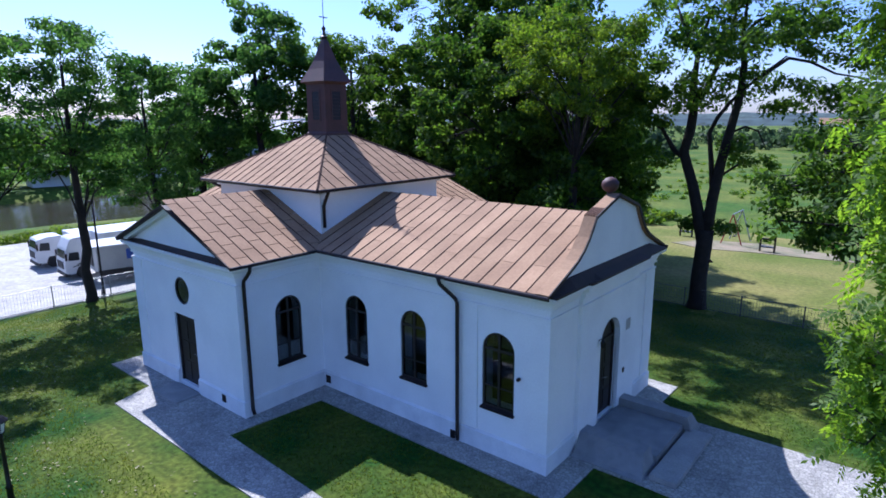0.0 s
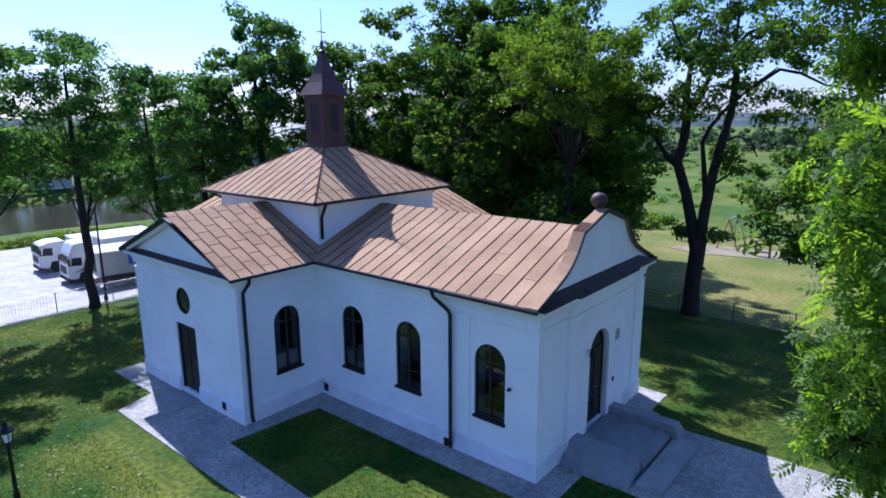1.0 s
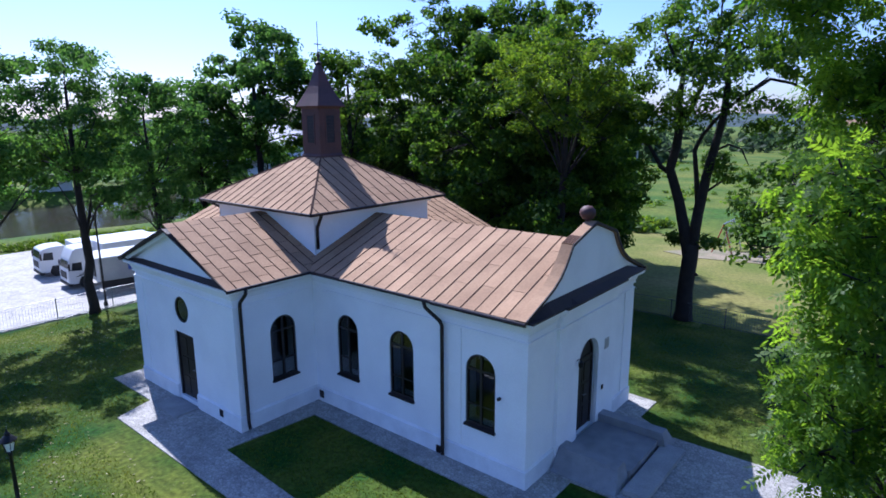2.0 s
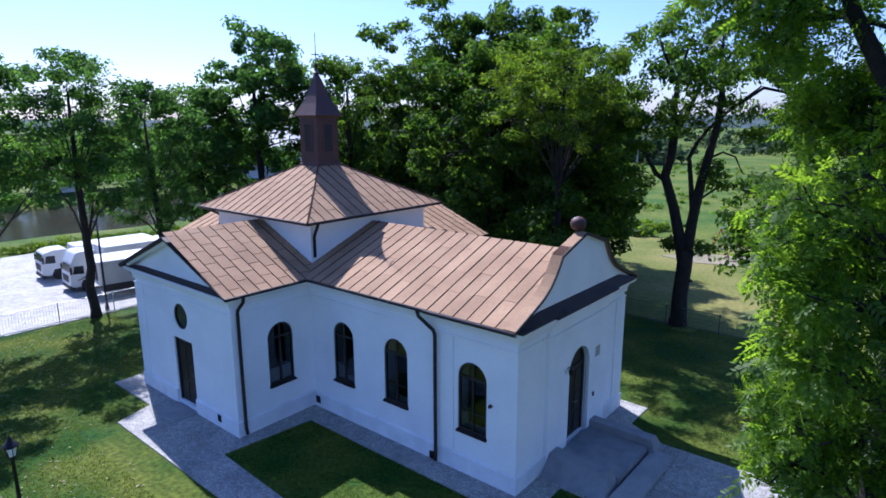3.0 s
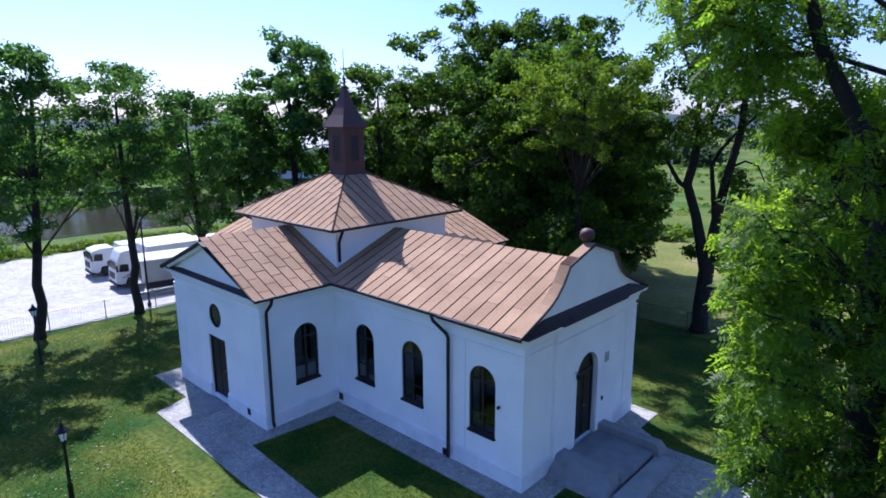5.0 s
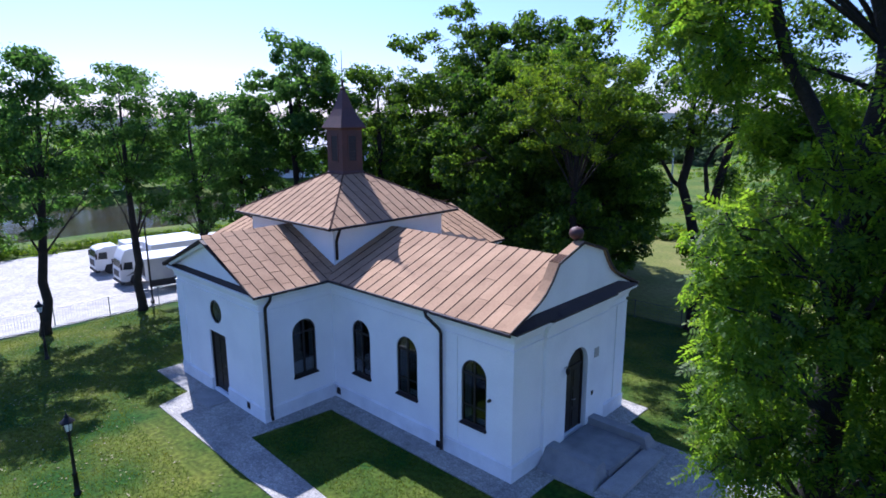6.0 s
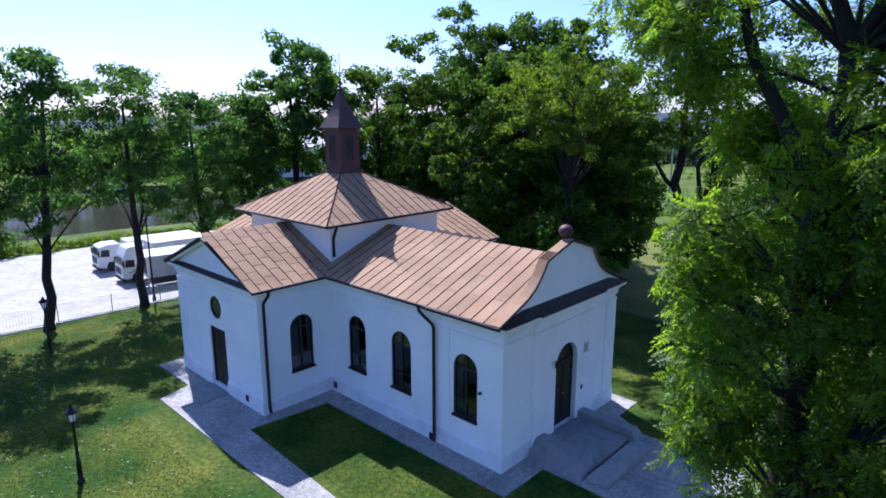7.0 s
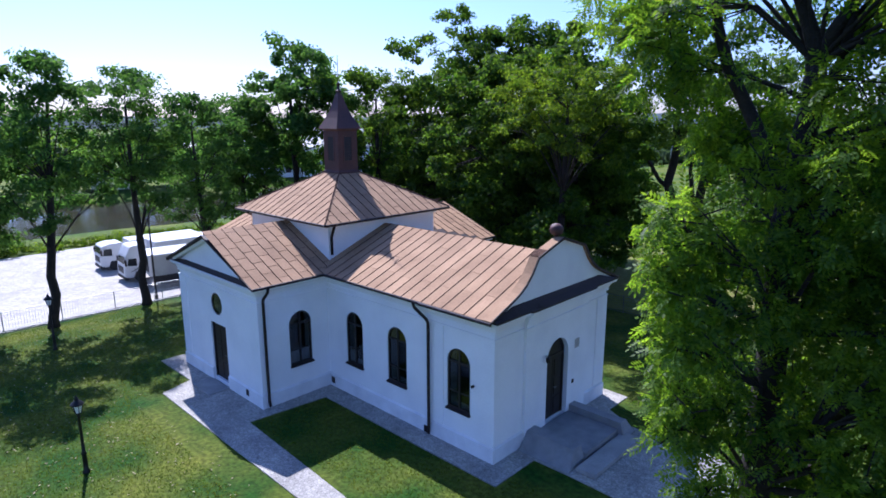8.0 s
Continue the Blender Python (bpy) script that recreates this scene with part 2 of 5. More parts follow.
def quads_object(name, verts, material, parent=None, size=4):
    """A mesh of loose quads (or triangles) from an array of corners (n, size, 3)."""
    n = len(verts)
    me = bpy.data.meshes.new(name)
    me.vertices.add(n * size)
    me.vertices.foreach_set("co", np.ascontiguousarray(verts, dtype=np.float32).ravel())
    me.loops.add(n * size)
    me.loops.foreach_set("vertex_index", np.arange(n * size, dtype=np.int32))
    me.polygons.add(n)
    me.polygons.foreach_set("loop_start", np.arange(n, dtype=np.int32) * size)
    me.update(calc_edges=True)
    me.materials.append(material)
    ob = new(name, me)
    if parent:
        ob.parent = parent
    return ob


# ---- ground ----
def step(a, b, x):
    t = min(1.0, max(0.0, (x - a) / (b - a)))
    return t * t * (3 - 2 * t)


def ground_z(x, y):
    west = step(-20.0, -33.0, x)
    north = 0.85 * step(7.0, 18.0, y) + 0.014 * max(0.0, min(y, 150.0) - 20.0)
    z = -1.45 * west - north * (1 - 0.7 * west)
    z -= 2.2 * step(-57.0, -61.0, x) * (1 - step(-84.0, -90.0, x))
    z += 0.05 * noise.noise(Vector((x * 0.12, y * 0.12, 0))) * step(8.0, 25.0, math.hypot(x + 6, y))
    return z


def graded(lo, hi, fine_lo, fine_hi, pitch):
    """Coordinates: even between the fine bounds, growing beyond them."""
    out = list(np.arange(fine_lo, fine_hi + 1e-6, pitch))
    d, p = pitch, out[-1]
    while p < hi:
        d *= 1.3
        p += d
        out.append(p)
    d, p = pitch, out[0]
    while p > lo:
        d *= 1.3
        p -= d
        out.insert(0, p)
    return out


def build_ground():
    xs, ys = graded(-4500, 4500, -95, 30, 1.0), graded(-4500, 4500, -30, 60, 1.0)
    vs = [(x, y, ground_z(x, y)) for y in ys for x in xs]
    w = len(xs)
    fs = [(j * w + i, j * w + i + 1, (j + 1) * w + i + 1, (j + 1) * w + i) for j in range(len(ys) - 1) for i in range(w - 1)]
    me = bpy.data.meshes.new("ground")
    me.from_pydata(vs, [], fs)
    me.polygons.foreach_set("use_smooth", [True] * len(me.polygons))
    for m in (GRASS, PASTURE, MEADOW):
        me.materials.append(m)
    kinds = []
    for f in fs:
        x, y = vs[f[0]][0], vs[f[0]][1]
        y += 2.0 * noise.noise(Vector((x * 0.2, 0, 1)))
        kinds.append(2 if y > 41 or x < -49 else 1 if y > 17.5 and x > -24 else 0)
    me.polygons.foreach_set("material_index", kinds)
    return tagged(new("ground", me), "mown green lawn with dry yellowish patches", "lawn", kind="structure")


build_ground()


def sheet(name, outline, material, lift=0.03, cell=1.0, label="", category=""):
    """A thin slab on the ground with a straight-sided outline, following the ground."""
    bm = bmesh.new()
    f = bm.faces.new([bm.verts.new((x, y, 0)) for x, y in outline])
    xs, ys = [p[0] for p in outline], [p[1] for p in outline]
    for lo, hi, ax in ((min(xs), max(xs), 0), (min(ys), max(ys), 1)):
        k = lo + cell
        while k < hi:
            co, no = [0, 0, 0], [0, 0, 0]
            co[ax], no[ax] = k, 1
            bmesh.ops.bisect_plane(bm, geom=bm.verts[:] + bm.edges[:] + bm.faces[:], plane_co=co, plane_no=no)
            k += cell
    ret = bmesh.ops.extrude_face_region(bm, geom=bm.faces[:])
    top = [g for g in ret["geom"] if isinstance(g, bmesh.types.BMVert)]
    tops = set(top)
    for v in bm.verts:
        v.co.z = ground_z(v.co.x, v.co.y) + (lift if v in tops else -0.10)
    ob = part(name, bm, material)
    return tagged(ob, label, category, kind="structure")


sheet("pavement_chapel", [(-14.6, -3.5), (-11.9, -3.5), (-11.5, -4.68), (-2.0, -4.75), (30.0, -8.6), (30.0, -7.5), (-1.9, -3.85), (-7.30, -3.58), (-7.0, -0.78), (0.74, -0.80), (0.74, 0.98),
                          (1.80, 1.00), (22.0, 0.3), (22.0, 4.75), (1.9, 4.70), (0.80, 5.3), (0.82, 6.58), (-7.0, 6.9), (-7.0, 9.6), (-14.4, 9.6), (-14.6, 7.0)], COBBLE, 0.03, 2.0,
      "pale pebble-set paving round the chapel and its paths", "pavement")
sheet("car_park", [(-24.9, -42), (-24.9, 6), (-24.5, 40), (-49, 40), (-49, -42)], GRAVEL, 0.06, 3.0, "bright pale gravel lorry park", "car park")
sheet("playground_sand", [(-8.5, 33.5), (-6.0, 32.6), (-3.0, 33.4), (2.5, 34.2), (12, 34.6), (14, 36.2), (1, 36.4), (-3, 37.4), (-7, 36.2)], SAND, 0.03, 2.0, "worn sandy patch under the playground", "sand")
bm = bmesh.new()
for j in range(14):
    for i in range(6):
        y0, y1, x0, x1 = -300 + j * 30, -270 + j * 30, -92 + i * 6, -86 + i * 6
        bm.faces.new([bm.verts.new((x, y, -2.55)) for x, y in ((x0, y0), (x1, y0), (x1, y1), (x0, y1))])
bmesh.ops.remove_doubles(bm, verts=bm.verts[:], dist=0.001)
tagged(part("water", bm, WATER), "calm brown-green river water between grassy banks", "river", kind="structure")


# ---- chapel ----
CX, CY = -10.72, 3.06          # middle of the crossing
HW = 3.06                      # half width of nave and arms
TX = 2.96                      # half width of the transept
Y_S, Y_N, X_W = -2.77, 8.89, -16.6
EAVE, RIDGE = 4.38, 5.70
chapel = thing("chapel", (CX, CY, 0), label="small white plastered chapel with reddish-brown sheet roofs and central lantern", category="chapel")


def cpart(name, bm, material, parent=None, label="", smooth=False):
    """A part of the chapel, built in world places and hung under the chapel's base point."""
    par = parent or chapel
    ob = part(name, bm, material, None, label, smooth)
    ob.parent = par
    ob.matrix_parent_inverse = Matrix.Translation((-CX, -CY, 0))
    return ob


def arch(u0, hw, z0, spring, n=12):
    """Outline of a round-headed opening in (u, z), from the lower left corner round over the top."""
    top = [(u0 + hw * math.cos(math.pi - math.pi * k / n), spring + hw * math.sin(math.pi * k / n)) for k in range(n + 1)]
    return [(u0 - hw, z0)] + top + [(u0 + hw, z0)]


def wall_mesh(o, U, N, length, z0, z1, thick, openings=()):
    """A wall with real openings. Openings: (u, half width, bottom, spring, kind) with kind arch, flat or round."""
    o, U, N = Vector(o), Vector(U), Vector(N)
    bm = bmesh.new()

    def P(u, z, d):
        return bm.verts.new(o + U * u + Vector((0, 0, z)) - N * d)

    def face(pts):
        for d in (0, thick):
            bm.faces.new([P(u, z, d) for u, z in pts])

    def reveal(a, b):
        bm.faces.new([P(*a, 0), P(*b, 0), P(*b, thick), P(*a, thick)])

    cols = {}
    for op in openings:
        cols.setdefault(round(op[0], 3), []).append(op)
    u_at = 0.0
    for u0 in sorted(cols):
        ops = sorted(cols[u0], key=lambda q: q[2])
        hw = max(q[1] for q in ops)
        face([(u_at, z0), (u0 - hw, z0), (u0 - hw, z1), (u_at, z1)])
        base = z0
        for k, (uu, h, b, s, kind) in enumerate(ops):
            if kind == "round":
                up = [(uu - h * math.cos(math.pi * i / 12), s + h * math.sin(math.pi * i / 12)) for i in range(13)]
                low = [(uu - h * math.cos(math.pi * i / 12), s - h * math.sin(math.pi * i / 12)) for i in range(13)]
            elif kind == "arch":
                up = arch(uu, h, b, s)[1:-1]
                low = [(uu - h, b), (uu + h, b)]
            else:
                up = [(uu - h, s), (uu + h, s)]
                low = [(uu - h, b), (uu + h, b)]
            if h < hw:
                top_here = ops[k + 1][2] - 0.1 if k + 1 < len(ops) else z1
                face([(uu - hw, base), (uu - h, base), (uu - h, top_here), (uu - hw, top_here)])
                face([(uu + h, base), (uu + hw, base), (uu + hw, top_here), (uu + h, top_here)])
            for a, c in zip(low, low[1:]):
                if min(a[1], c[1]) > base + 1e-4:
                    face([(a[0], base), (c[0], base), c, a])
                    reveal(a, c)
            nxt = z1 if k + 1 == len(ops) else (s + h if kind != "flat" else s) + 0.12
            for a, c in zip(up, up[1:]):
                face([a, c, (c[0], nxt), (a[0], nxt)])
                reveal(a, c)
            if kind != "round":
                reveal(low[0], up[0])
                reveal(up[-1], low[-1])
            base = nxt
            if h < hw and k + 1 < len(ops):
                face([(uu - hw, top_here), (uu - h, top_here), (uu - h, base), (uu - hw, base)]) if top_here < base else None
                face([(uu + h, top_here), (uu + hw, top_here), (uu + hw, base), (uu + h, base)]) if top_here < base else None
        u_at = u0 + hw
    face([(u_at, z0), (length, z0), (length, z1), (u_at, z1)])
    for u in (0, length):
        bm.faces.new([P(u, z0, 0), P(u, z1, 0), P(u, z1, thick), P(u, z0, thick)])
    bm.faces.new([P(0, z1, 0), P(length, z1, 0), P(length, z1, thick), P(0, z1, thick)])
    bmesh.ops.remove_doubles(bm, verts=bm.verts[:], dist=0.0005)
    return bm


def frame_pt(o, U, N):
    o, U, N = Vector(o), Vector(U), Vector(N)
    return lambda u, z, d: o + U * u + Vector((0, 0, z)) - N * d


def ring_prism(bm, P, outer, inner, d0, d1):
    """A band between two outlines of equal length, from depth d0 to d1."""
    n = len(outer)
    a = [[bm.verts.new(P(u, z, d)) for u, z in line] for line in (outer, inner) for d in (d0, d1)]
    for i in range(n - 1):
        bm.faces.new((a[0][i], a[0][i + 1], a[2][i + 1], a[2][i]))
        bm.faces.new((a[1][i], a[1][i + 1], a[3][i + 1], a[3][i]))
        bm.faces.new((a[2][i], a[2][i + 1], a[3][i + 1], a[3][i]))
        bm.faces.new((a[0][i], a[0][i + 1], a[1][i + 1], a[1][i]))
    for i in (0, n - 1):
        bm.faces.new((a[0][i], a[1][i], a[3][i], a[2][i]))


def bar(bm, P, u0, u1, z0, z1, d0, d1):
    prism(bm, [P(u0, z0, d0), P(u1, z0, d0), P(u1, z1, d0), P(u0, z1, d0)], P(0, 0, d1) - P(0, 0, d0))


def arched_window(o, U, N, u0, z0, spring, hw=0.455, curtain=False):
    P = frame_pt(o, U, N)
    d0, d1 = 0.035, 0.10
    bm = bmesh.new()
    w = 0.055
    outer = arch(u0, hw, z0, spring)
    inner = arch(u0, hw - w, z0, spring)
    ring_prism(bm, P, outer, inner, d0, d1)
    bar(bm, P, u0 - hw + w, u0 + hw - w, z0, z0 + w, d0, d1)
    bar(bm, P, u0 - 0.03, u0 + 0.03, z0 + w, spring + hw - w, d0, d1)
    bar(bm, P, u0 - hw + w, u0 + hw - w, spring - 0.03, spring + 0.03, d0 + 0.005, d1)
    bar(bm, P, u0 - hw + w, u0 + hw - w, z0 + 0.52, z0 + 0.555, d0 + 0.01, d1)
    win = cpart("window", bm, FRAMEWOOD, None, "dark brown round-headed wooden window")
    for s in (-1, 1):
        for lo, hi in ((z0 + w, z0 + 0.52), (z0 + 0.555, spring - 0.03)):
            bm = bmesh.new()
            a, b = sorted((u0 + s * 0.03, u0 + s * (hw - w)))
            bar(bm, P, a, b, lo, hi, d0 + 0.03, d0 + 0.036)
            sub(bm, "pane", GLASS, win)
        bm = bmesh.new()
        pts = [(u0 + s * 0.03, spring + 0.03), (u0 + s * (hw - w), spring + 0.03)]
        pts += [(u0 + s * (hw - w) * math.cos(math.pi / 2 * k / 6), spring + (hw - w) * math.sin(math.pi / 2 * k / 6)) for k in range(1, 6)]
        pts += [(u0 + s * 0.03, spring + hw - w - 0.003)]
        prism(bm, [P(u, z, d0 + 0.03) for u, z in pts], P(0, 0, 0.006) - P(0, 0, 0))
        sub(bm, "pane", GLASS, win)
    bm = bmesh.new()
    prism(bm, [P(u0 - hw - 0.03, z0 + 0.015, d0), P(u0 - hw - 0.03, z0 - 0.03, -0.07), P(u0 - hw - 0.03, z0 - 0.06, -0.07), P(u0 - hw - 0.03, z0 - 0.03, d0)], P(2 * hw + 0.06, 0, 0) - P(0, 0, 0))
    sub(bm, "sill", PIPE, win, "dark metal sill")
    if curtain:
        bm = bmesh.new()
        for k in range(10):
            ua, ub = u0 - hw + 0.07 + k * 0.077, u0 - hw + 0.07 + (k + 1) * 0.077
            da, db = d1 + 0.03 + 0.02 * (k % 2), d1 + 0.03 + 0.02 * ((k + 1) % 2)
            prism(bm, [P(ua, z0 + 0.02, da), P(ub, z0 + 0.02, db), P(ub, z0 + 0.50, db), P(ua, z0 + 0.50, da)], P(0, 0, 0.004) - P(0, 0, 0))
        sub(bm, "curtain", LINEN, win, "short pale curtain across the lower panes")
    return win


def sub(bm, name, material, par, label="", smooth=False):
    ob = part(name, bm, material, None, label, smooth)
    ob.parent = par
    return ob


WIN_Z, WIN_S = 1.22, 2.70
NAVE_WINS = (-6.23, -4.03, -1.34)
# nave: south, east and north walls
o_s, o_e = (-7.76, 0, 0), (0, 0, 0)
ops = [(x + 7.76, 0.455, WIN_Z, WIN_S, "arch") for x in NAVE_WINS]
cpart("nave_wall", wall_mesh(o_s, (1, 0, 0), (0, -1, 0), 7.76, 0, 4.30, 0.45, ops), PLASTER)
cpart("nave_wall", wall_mesh((-7.76, 2 * HW, 0), (1, 0, 0), (0, 1, 0), 7.76, 0, 4.30, 0.45), PLASTER)
cpart("gable_wall", wall_mesh((0, 0.45, 0), (0, 1, 0), (1, 0, 0), 2 * HW - 0.9, 0, 4.30, 0.45, [(HW - 0.45, 0.60, 0.30, 2.42, "arch")]), PLASTER)
# transept arms and west arm
for y0, n in ((Y_S, -1), (Y_N, 1)):
    doors = [(TX, 0.58, 0.16, 2.36, "flat"), (TX, 0.42, 2.7, 3.12, "round")] if n < 0 else []
    cpart("transept_wall", wall_mesh((CX - TX, y0, 0), (1, 0, 0), (0, n, 0), 2 * TX, 0, 4.30, 0.45, doors), PLASTER)
    for x0, m in ((CX + TX, 1), (CX - TX, -1)):
        ln = abs(y0 - (0 if n < 0 else 2 * HW)) - 0.45
        ya = y0 + 0.45 if n < 0 else 2 * HW
        win = [(-1.18 - ya, 0.455, WIN_Z, WIN_S, "arch")] if n < 0 and m > 0 else []
        cpart("transept_wall", wall_mesh((x0, ya, 0), (0, 1, 0), (m, 0, 0), ln, 0, 4.30, 0.45, win), PLASTER)
cpart("west_wall", wall_mesh((X_W, 0, 0), (1, 0, 0), (0, -1, 0), CX - TX - X_W, 0, 4.30, 0.45), PLASTER)
cpart("west_wall", wall_mesh((X_W, 2 * HW, 0), (1, 0, 0), (0, 1, 0), CX - TX - X_W, 0, 4.30, 0.45), PLASTER)
cpart("west_wall", wall_mesh((X_W, 0.45, 0), (0, 1, 0), (-1, 0, 0), 2 * HW - 0.9, 0, 4.30, 0.45), PLASTER)
cpart("inner_floor", boxes(((X_W + 0.45, 0.45, 0), (-0.45, 2 * HW - 0.45, 0.15)), ((CX - TX + 0.45, Y_S + 0.45, 0), (CX + TX - 0.45, 0.44, 0.15)), ((CX - TX + 0.45, 2 * HW - 0.44, 0), (CX + TX - 0.45, Y_N - 0.45, 0.15))), INSIDE)

for x in NAVE_WINS:
    arched_window(o_s, (1, 0, 0), (0, -1, 0), x + 7.76, WIN_Z, WIN_S)
arched_window((CX + TX, 0, 0), (0, 1, 0), (1, 0, 0), -1.18, WIN_Z, WIN_S, curtain=True)


# oculus over the side door
def oculus():
    P = frame_pt((CX, Y_S, 0), (1, 0, 0), (0, -1, 0))
    n = 24
    circ = lambda r: [(r * math.cos(2 * math.pi * k / n), 3.12 + r * math.sin(2 * math.pi * k / n)) for k in range(n + 1)]
    bm = bmesh.new()
    ring_prism(bm, P, circ(0.42), circ(0.375), 0.02, 0.10)
    win = cpart("round_window", bm, FRAMEWOOD, None, "dark round oculus window")
    bm = bmesh.new()
    prism(bm, [P(u, z, 0.05) for u, z in circ(0.38)[:-1]], P(0, 0, 0.006) - P(0, 0, 0))
    sub(bm, "pane", GLASS, win)


oculus()


# doors
def front_door():
    P = frame_pt((0, CY, 0), (0, 1, 0), (1, 0, 0))
    bm = bmesh.new()
    ring_prism(bm, P, arch(0, 0.60, 0.30, 2.42), arch(0, 0.53, 0.30, 2.42), 0.06, 0.16)
    bar(bm, P, -0.53, 0.53, 2.34, 2.42, 0.06, 0.16)
    door = cpart("front_door", bm, DARKWOOD, None, "tall dark brown double door with arched head")
    bm = bmesh.new()
    prism(bm, [P(u, z, 0.11) for u, z in arch(0, 0.53, 2.42, 2.42)[1:-1]], P(0, 0, 0.03) - P(0, 0, 0))
    sub(bm, "fanlight", DARKWOOD, door)
    for s in (-1, 1):
        bm = bmesh.new()
        a, b = sorted((s * 0.01, s * 0.53))
        bar(bm, P, a, b, 0.30, 2.34, 0.095, 0.145)
        for z0, z1 in ((0.42, 0.95), (1.05, 1.60), (1.70, 2.24)):
            bar(bm, P, a + 0.09, b - 0.09, z0, z1, 0.075, 0.096)
        sub(bm, "door_leaf", DARKWOOD, door)
    bm = bmesh.new()
    tube(bm, [P(0.07, 1.30, 0.09), P(0.07, 1.30, 0.03), P(0.18, 1.30, 0.03)], 0.012, 6)
    sub(bm, "door_handle", STEEL, door, "metal lever handle")


def side_door():
    P = frame_pt((CX, Y_S, 0), (1, 0, 0), (0, -1, 0))
    bm = bmesh.new()
    rect = lambda w, z: [(-w, 0.16), (-w, z), (w, z), (w, 0.16)]
    ring_prism(bm, P, rect(0.58, 2.36), rect(0.51, 2.29), 0.05, 0.15)
    door = cpart("side_door", bm, DARKWOOD, None, "dark brown panelled single side door")
    bm = bmesh.new()
    bar(bm, P, -0.51, 0.51, 0.16, 2.29, 0.10, 0.14)
    for z0, z1 in ((0.3, 0.85), (0.95, 1.5), (1.6, 2.15)):
        bar(bm, P, -0.40, -0.04, z0, z1, 0.085, 0.101)
        bar(bm, P, 0.04, 0.40, z0, z1, 0.085, 0.101)
    sub(bm, "door_leaf", DARKWOOD, door)
    bm = bmesh.new()
    tube(bm, [P(0.44, 1.2, 0.10), P(0.44, 1.2, 0.04), P(0.33, 1.2, 0.04)], 0.012, 6)
    sub(bm, "door_handle", STEEL, door, "metal lever handle")


front_door()
side_door()


# plinth, corner strips, string courses
def offset_outline(d):
    """The cross-shaped plan grown outwards by d."""
    x0, x1, x2, x3 = X_W - d, CX - TX - d, CX + TX + d, 0 + d
    y0, y1, y2, y3 = Y_S - d, 0 - d, 2 * HW + d, Y_N + d
    return [(x1, y0), (x2, y0), (x2, y1), (x3, y1), (x3, y2), (x2, y2), (x2, y3), (x1, y3), (x1, y2), (x0, y2), (x0, y1), (x1, y1)]


def band(name, d, z0, z1, material, d_top=None, gaps=(), d_in=-0.05):
    """A band round the plan between two heights, a part for each stretch; gaps: (edge, from, to) left open along an edge."""
    lo, hi, inn = offset_outline(d), offset_outline(d if d_top is None else d_top), offset_outline(d_in)
    for i in range(12):
        j = (i + 1) % 12
        spans = [(0.0, 1.0)]
        for e, a, b in gaps:
            if e == i:
                spans = [(0.0, a), (b, 1.0)]
        for a, b in spans:
            bm = bmesh.new()
            q = [(Vector(line[i]).lerp(Vector(line[j]), t), z) for line, t, z in ((lo, a, z0), (lo, b, z0), (inn, b, z0), (inn, a, z0), (hi, a, z1), (hi, b, z1), (inn, b, z1), (inn, a, z1))]
            v = [bm.verts.new((p.x, p.y, z)) for p, z in q]
            for f in ((0, 3, 2, 1), (4, 5, 6, 7), (0, 1, 5, 4), (1, 2, 6, 5), (2, 3, 7, 6), (3, 0, 4, 7)):
                bm.faces.new([v[k] for k in f])
            cpart(name, bm, material)


w_s = 2 * TX
band("plinth", 0.06, 0, 0.48, PLINTH, gaps=((0, (TX - 0.58) / w_s, (TX + 0.58) / w_s), (3, 0.395, 0.605)))
band("plinth_cap", 0.06, 0.48, 0.53, PLINTH, d_top=0.0, gaps=((0, (TX - 0.58) / w_s, (TX + 0.58) / w_s), (3, 0.395, 0.605)))
band("string_course", 0.05, 3.74, 3.78, PLASTER)
band("string_course", 0.06, 3.92, 3.97, PLASTER)
band("cornice", 0.04, 3.97, 4.12, PLASTER, d_top=0.10)
band("cornice", 0.10, 4.12, 4.22, PLASTER, d_top=0.20)
band("cornice", 0.24, 4.22, 4.31, PLASTER, d_top=0.26)


def strips(specs):
    for lo, hi in specs:
        cpart("corner_strip", boxes((lo, hi)), PLASTER)


t = 0.03
strips([((-0.62, -t, 0.53), (t, 0.02, 3.74)), ((-0.02, 0.021, 0.53), (t, 0.62, 3.74)), ((-0.02, 2 * HW - 0.62, 0.53), (t, 2 * HW + t, 3.74)),
        ((-2.55, -t, 0.53), (-1.93, 0.02, 3.74)),
        ((CX + TX - 0.55, Y_S - t, 0.53), (CX + TX + t, Y_S + 0.02, 3.74)), ((CX + TX - 0.02, Y_S + 0.021, 0.53), (CX + TX + t, Y_S + 0.5, 3.74)),
        ((CX - TX - t, Y_S - t, 0.53), (CX - TX + 0.55, Y_S + 0.02, 3.74))])
# breakfront in the middle of the gable end
for y0, y1 in ((1.35, 2.46), (3.66, 4.77)):
    cpart("breakfront", boxes(((-0.02, y0, 0.0), (0.10, y1, 4.0))), PLASTER)
bm = bmesh.new()
P = frame_pt((0.10, CY, 0), (0, 1, 0), (1, 0, 0))
top = arch(0, 0.60, 2.42, 2.42)[1:-1]
front = [[bm.verts.new(P(u, z, d)) for u, z in top] for d in (0, 0.12)]
crown = [[bm.verts.new(P(u, 4.0, d)) for u, z in top] for d in (0, 0.12)]
for k in range(len(top) - 1):
    for a, b in ((front[0], crown[0]), (front[1], crown[1]), (front[0], front[1]), (crown[0], crown[1])):
        bm.faces.new((a[k], a[k + 1], b[k + 1], b[k]))
cpart("breakfront", bm, PLASTER)
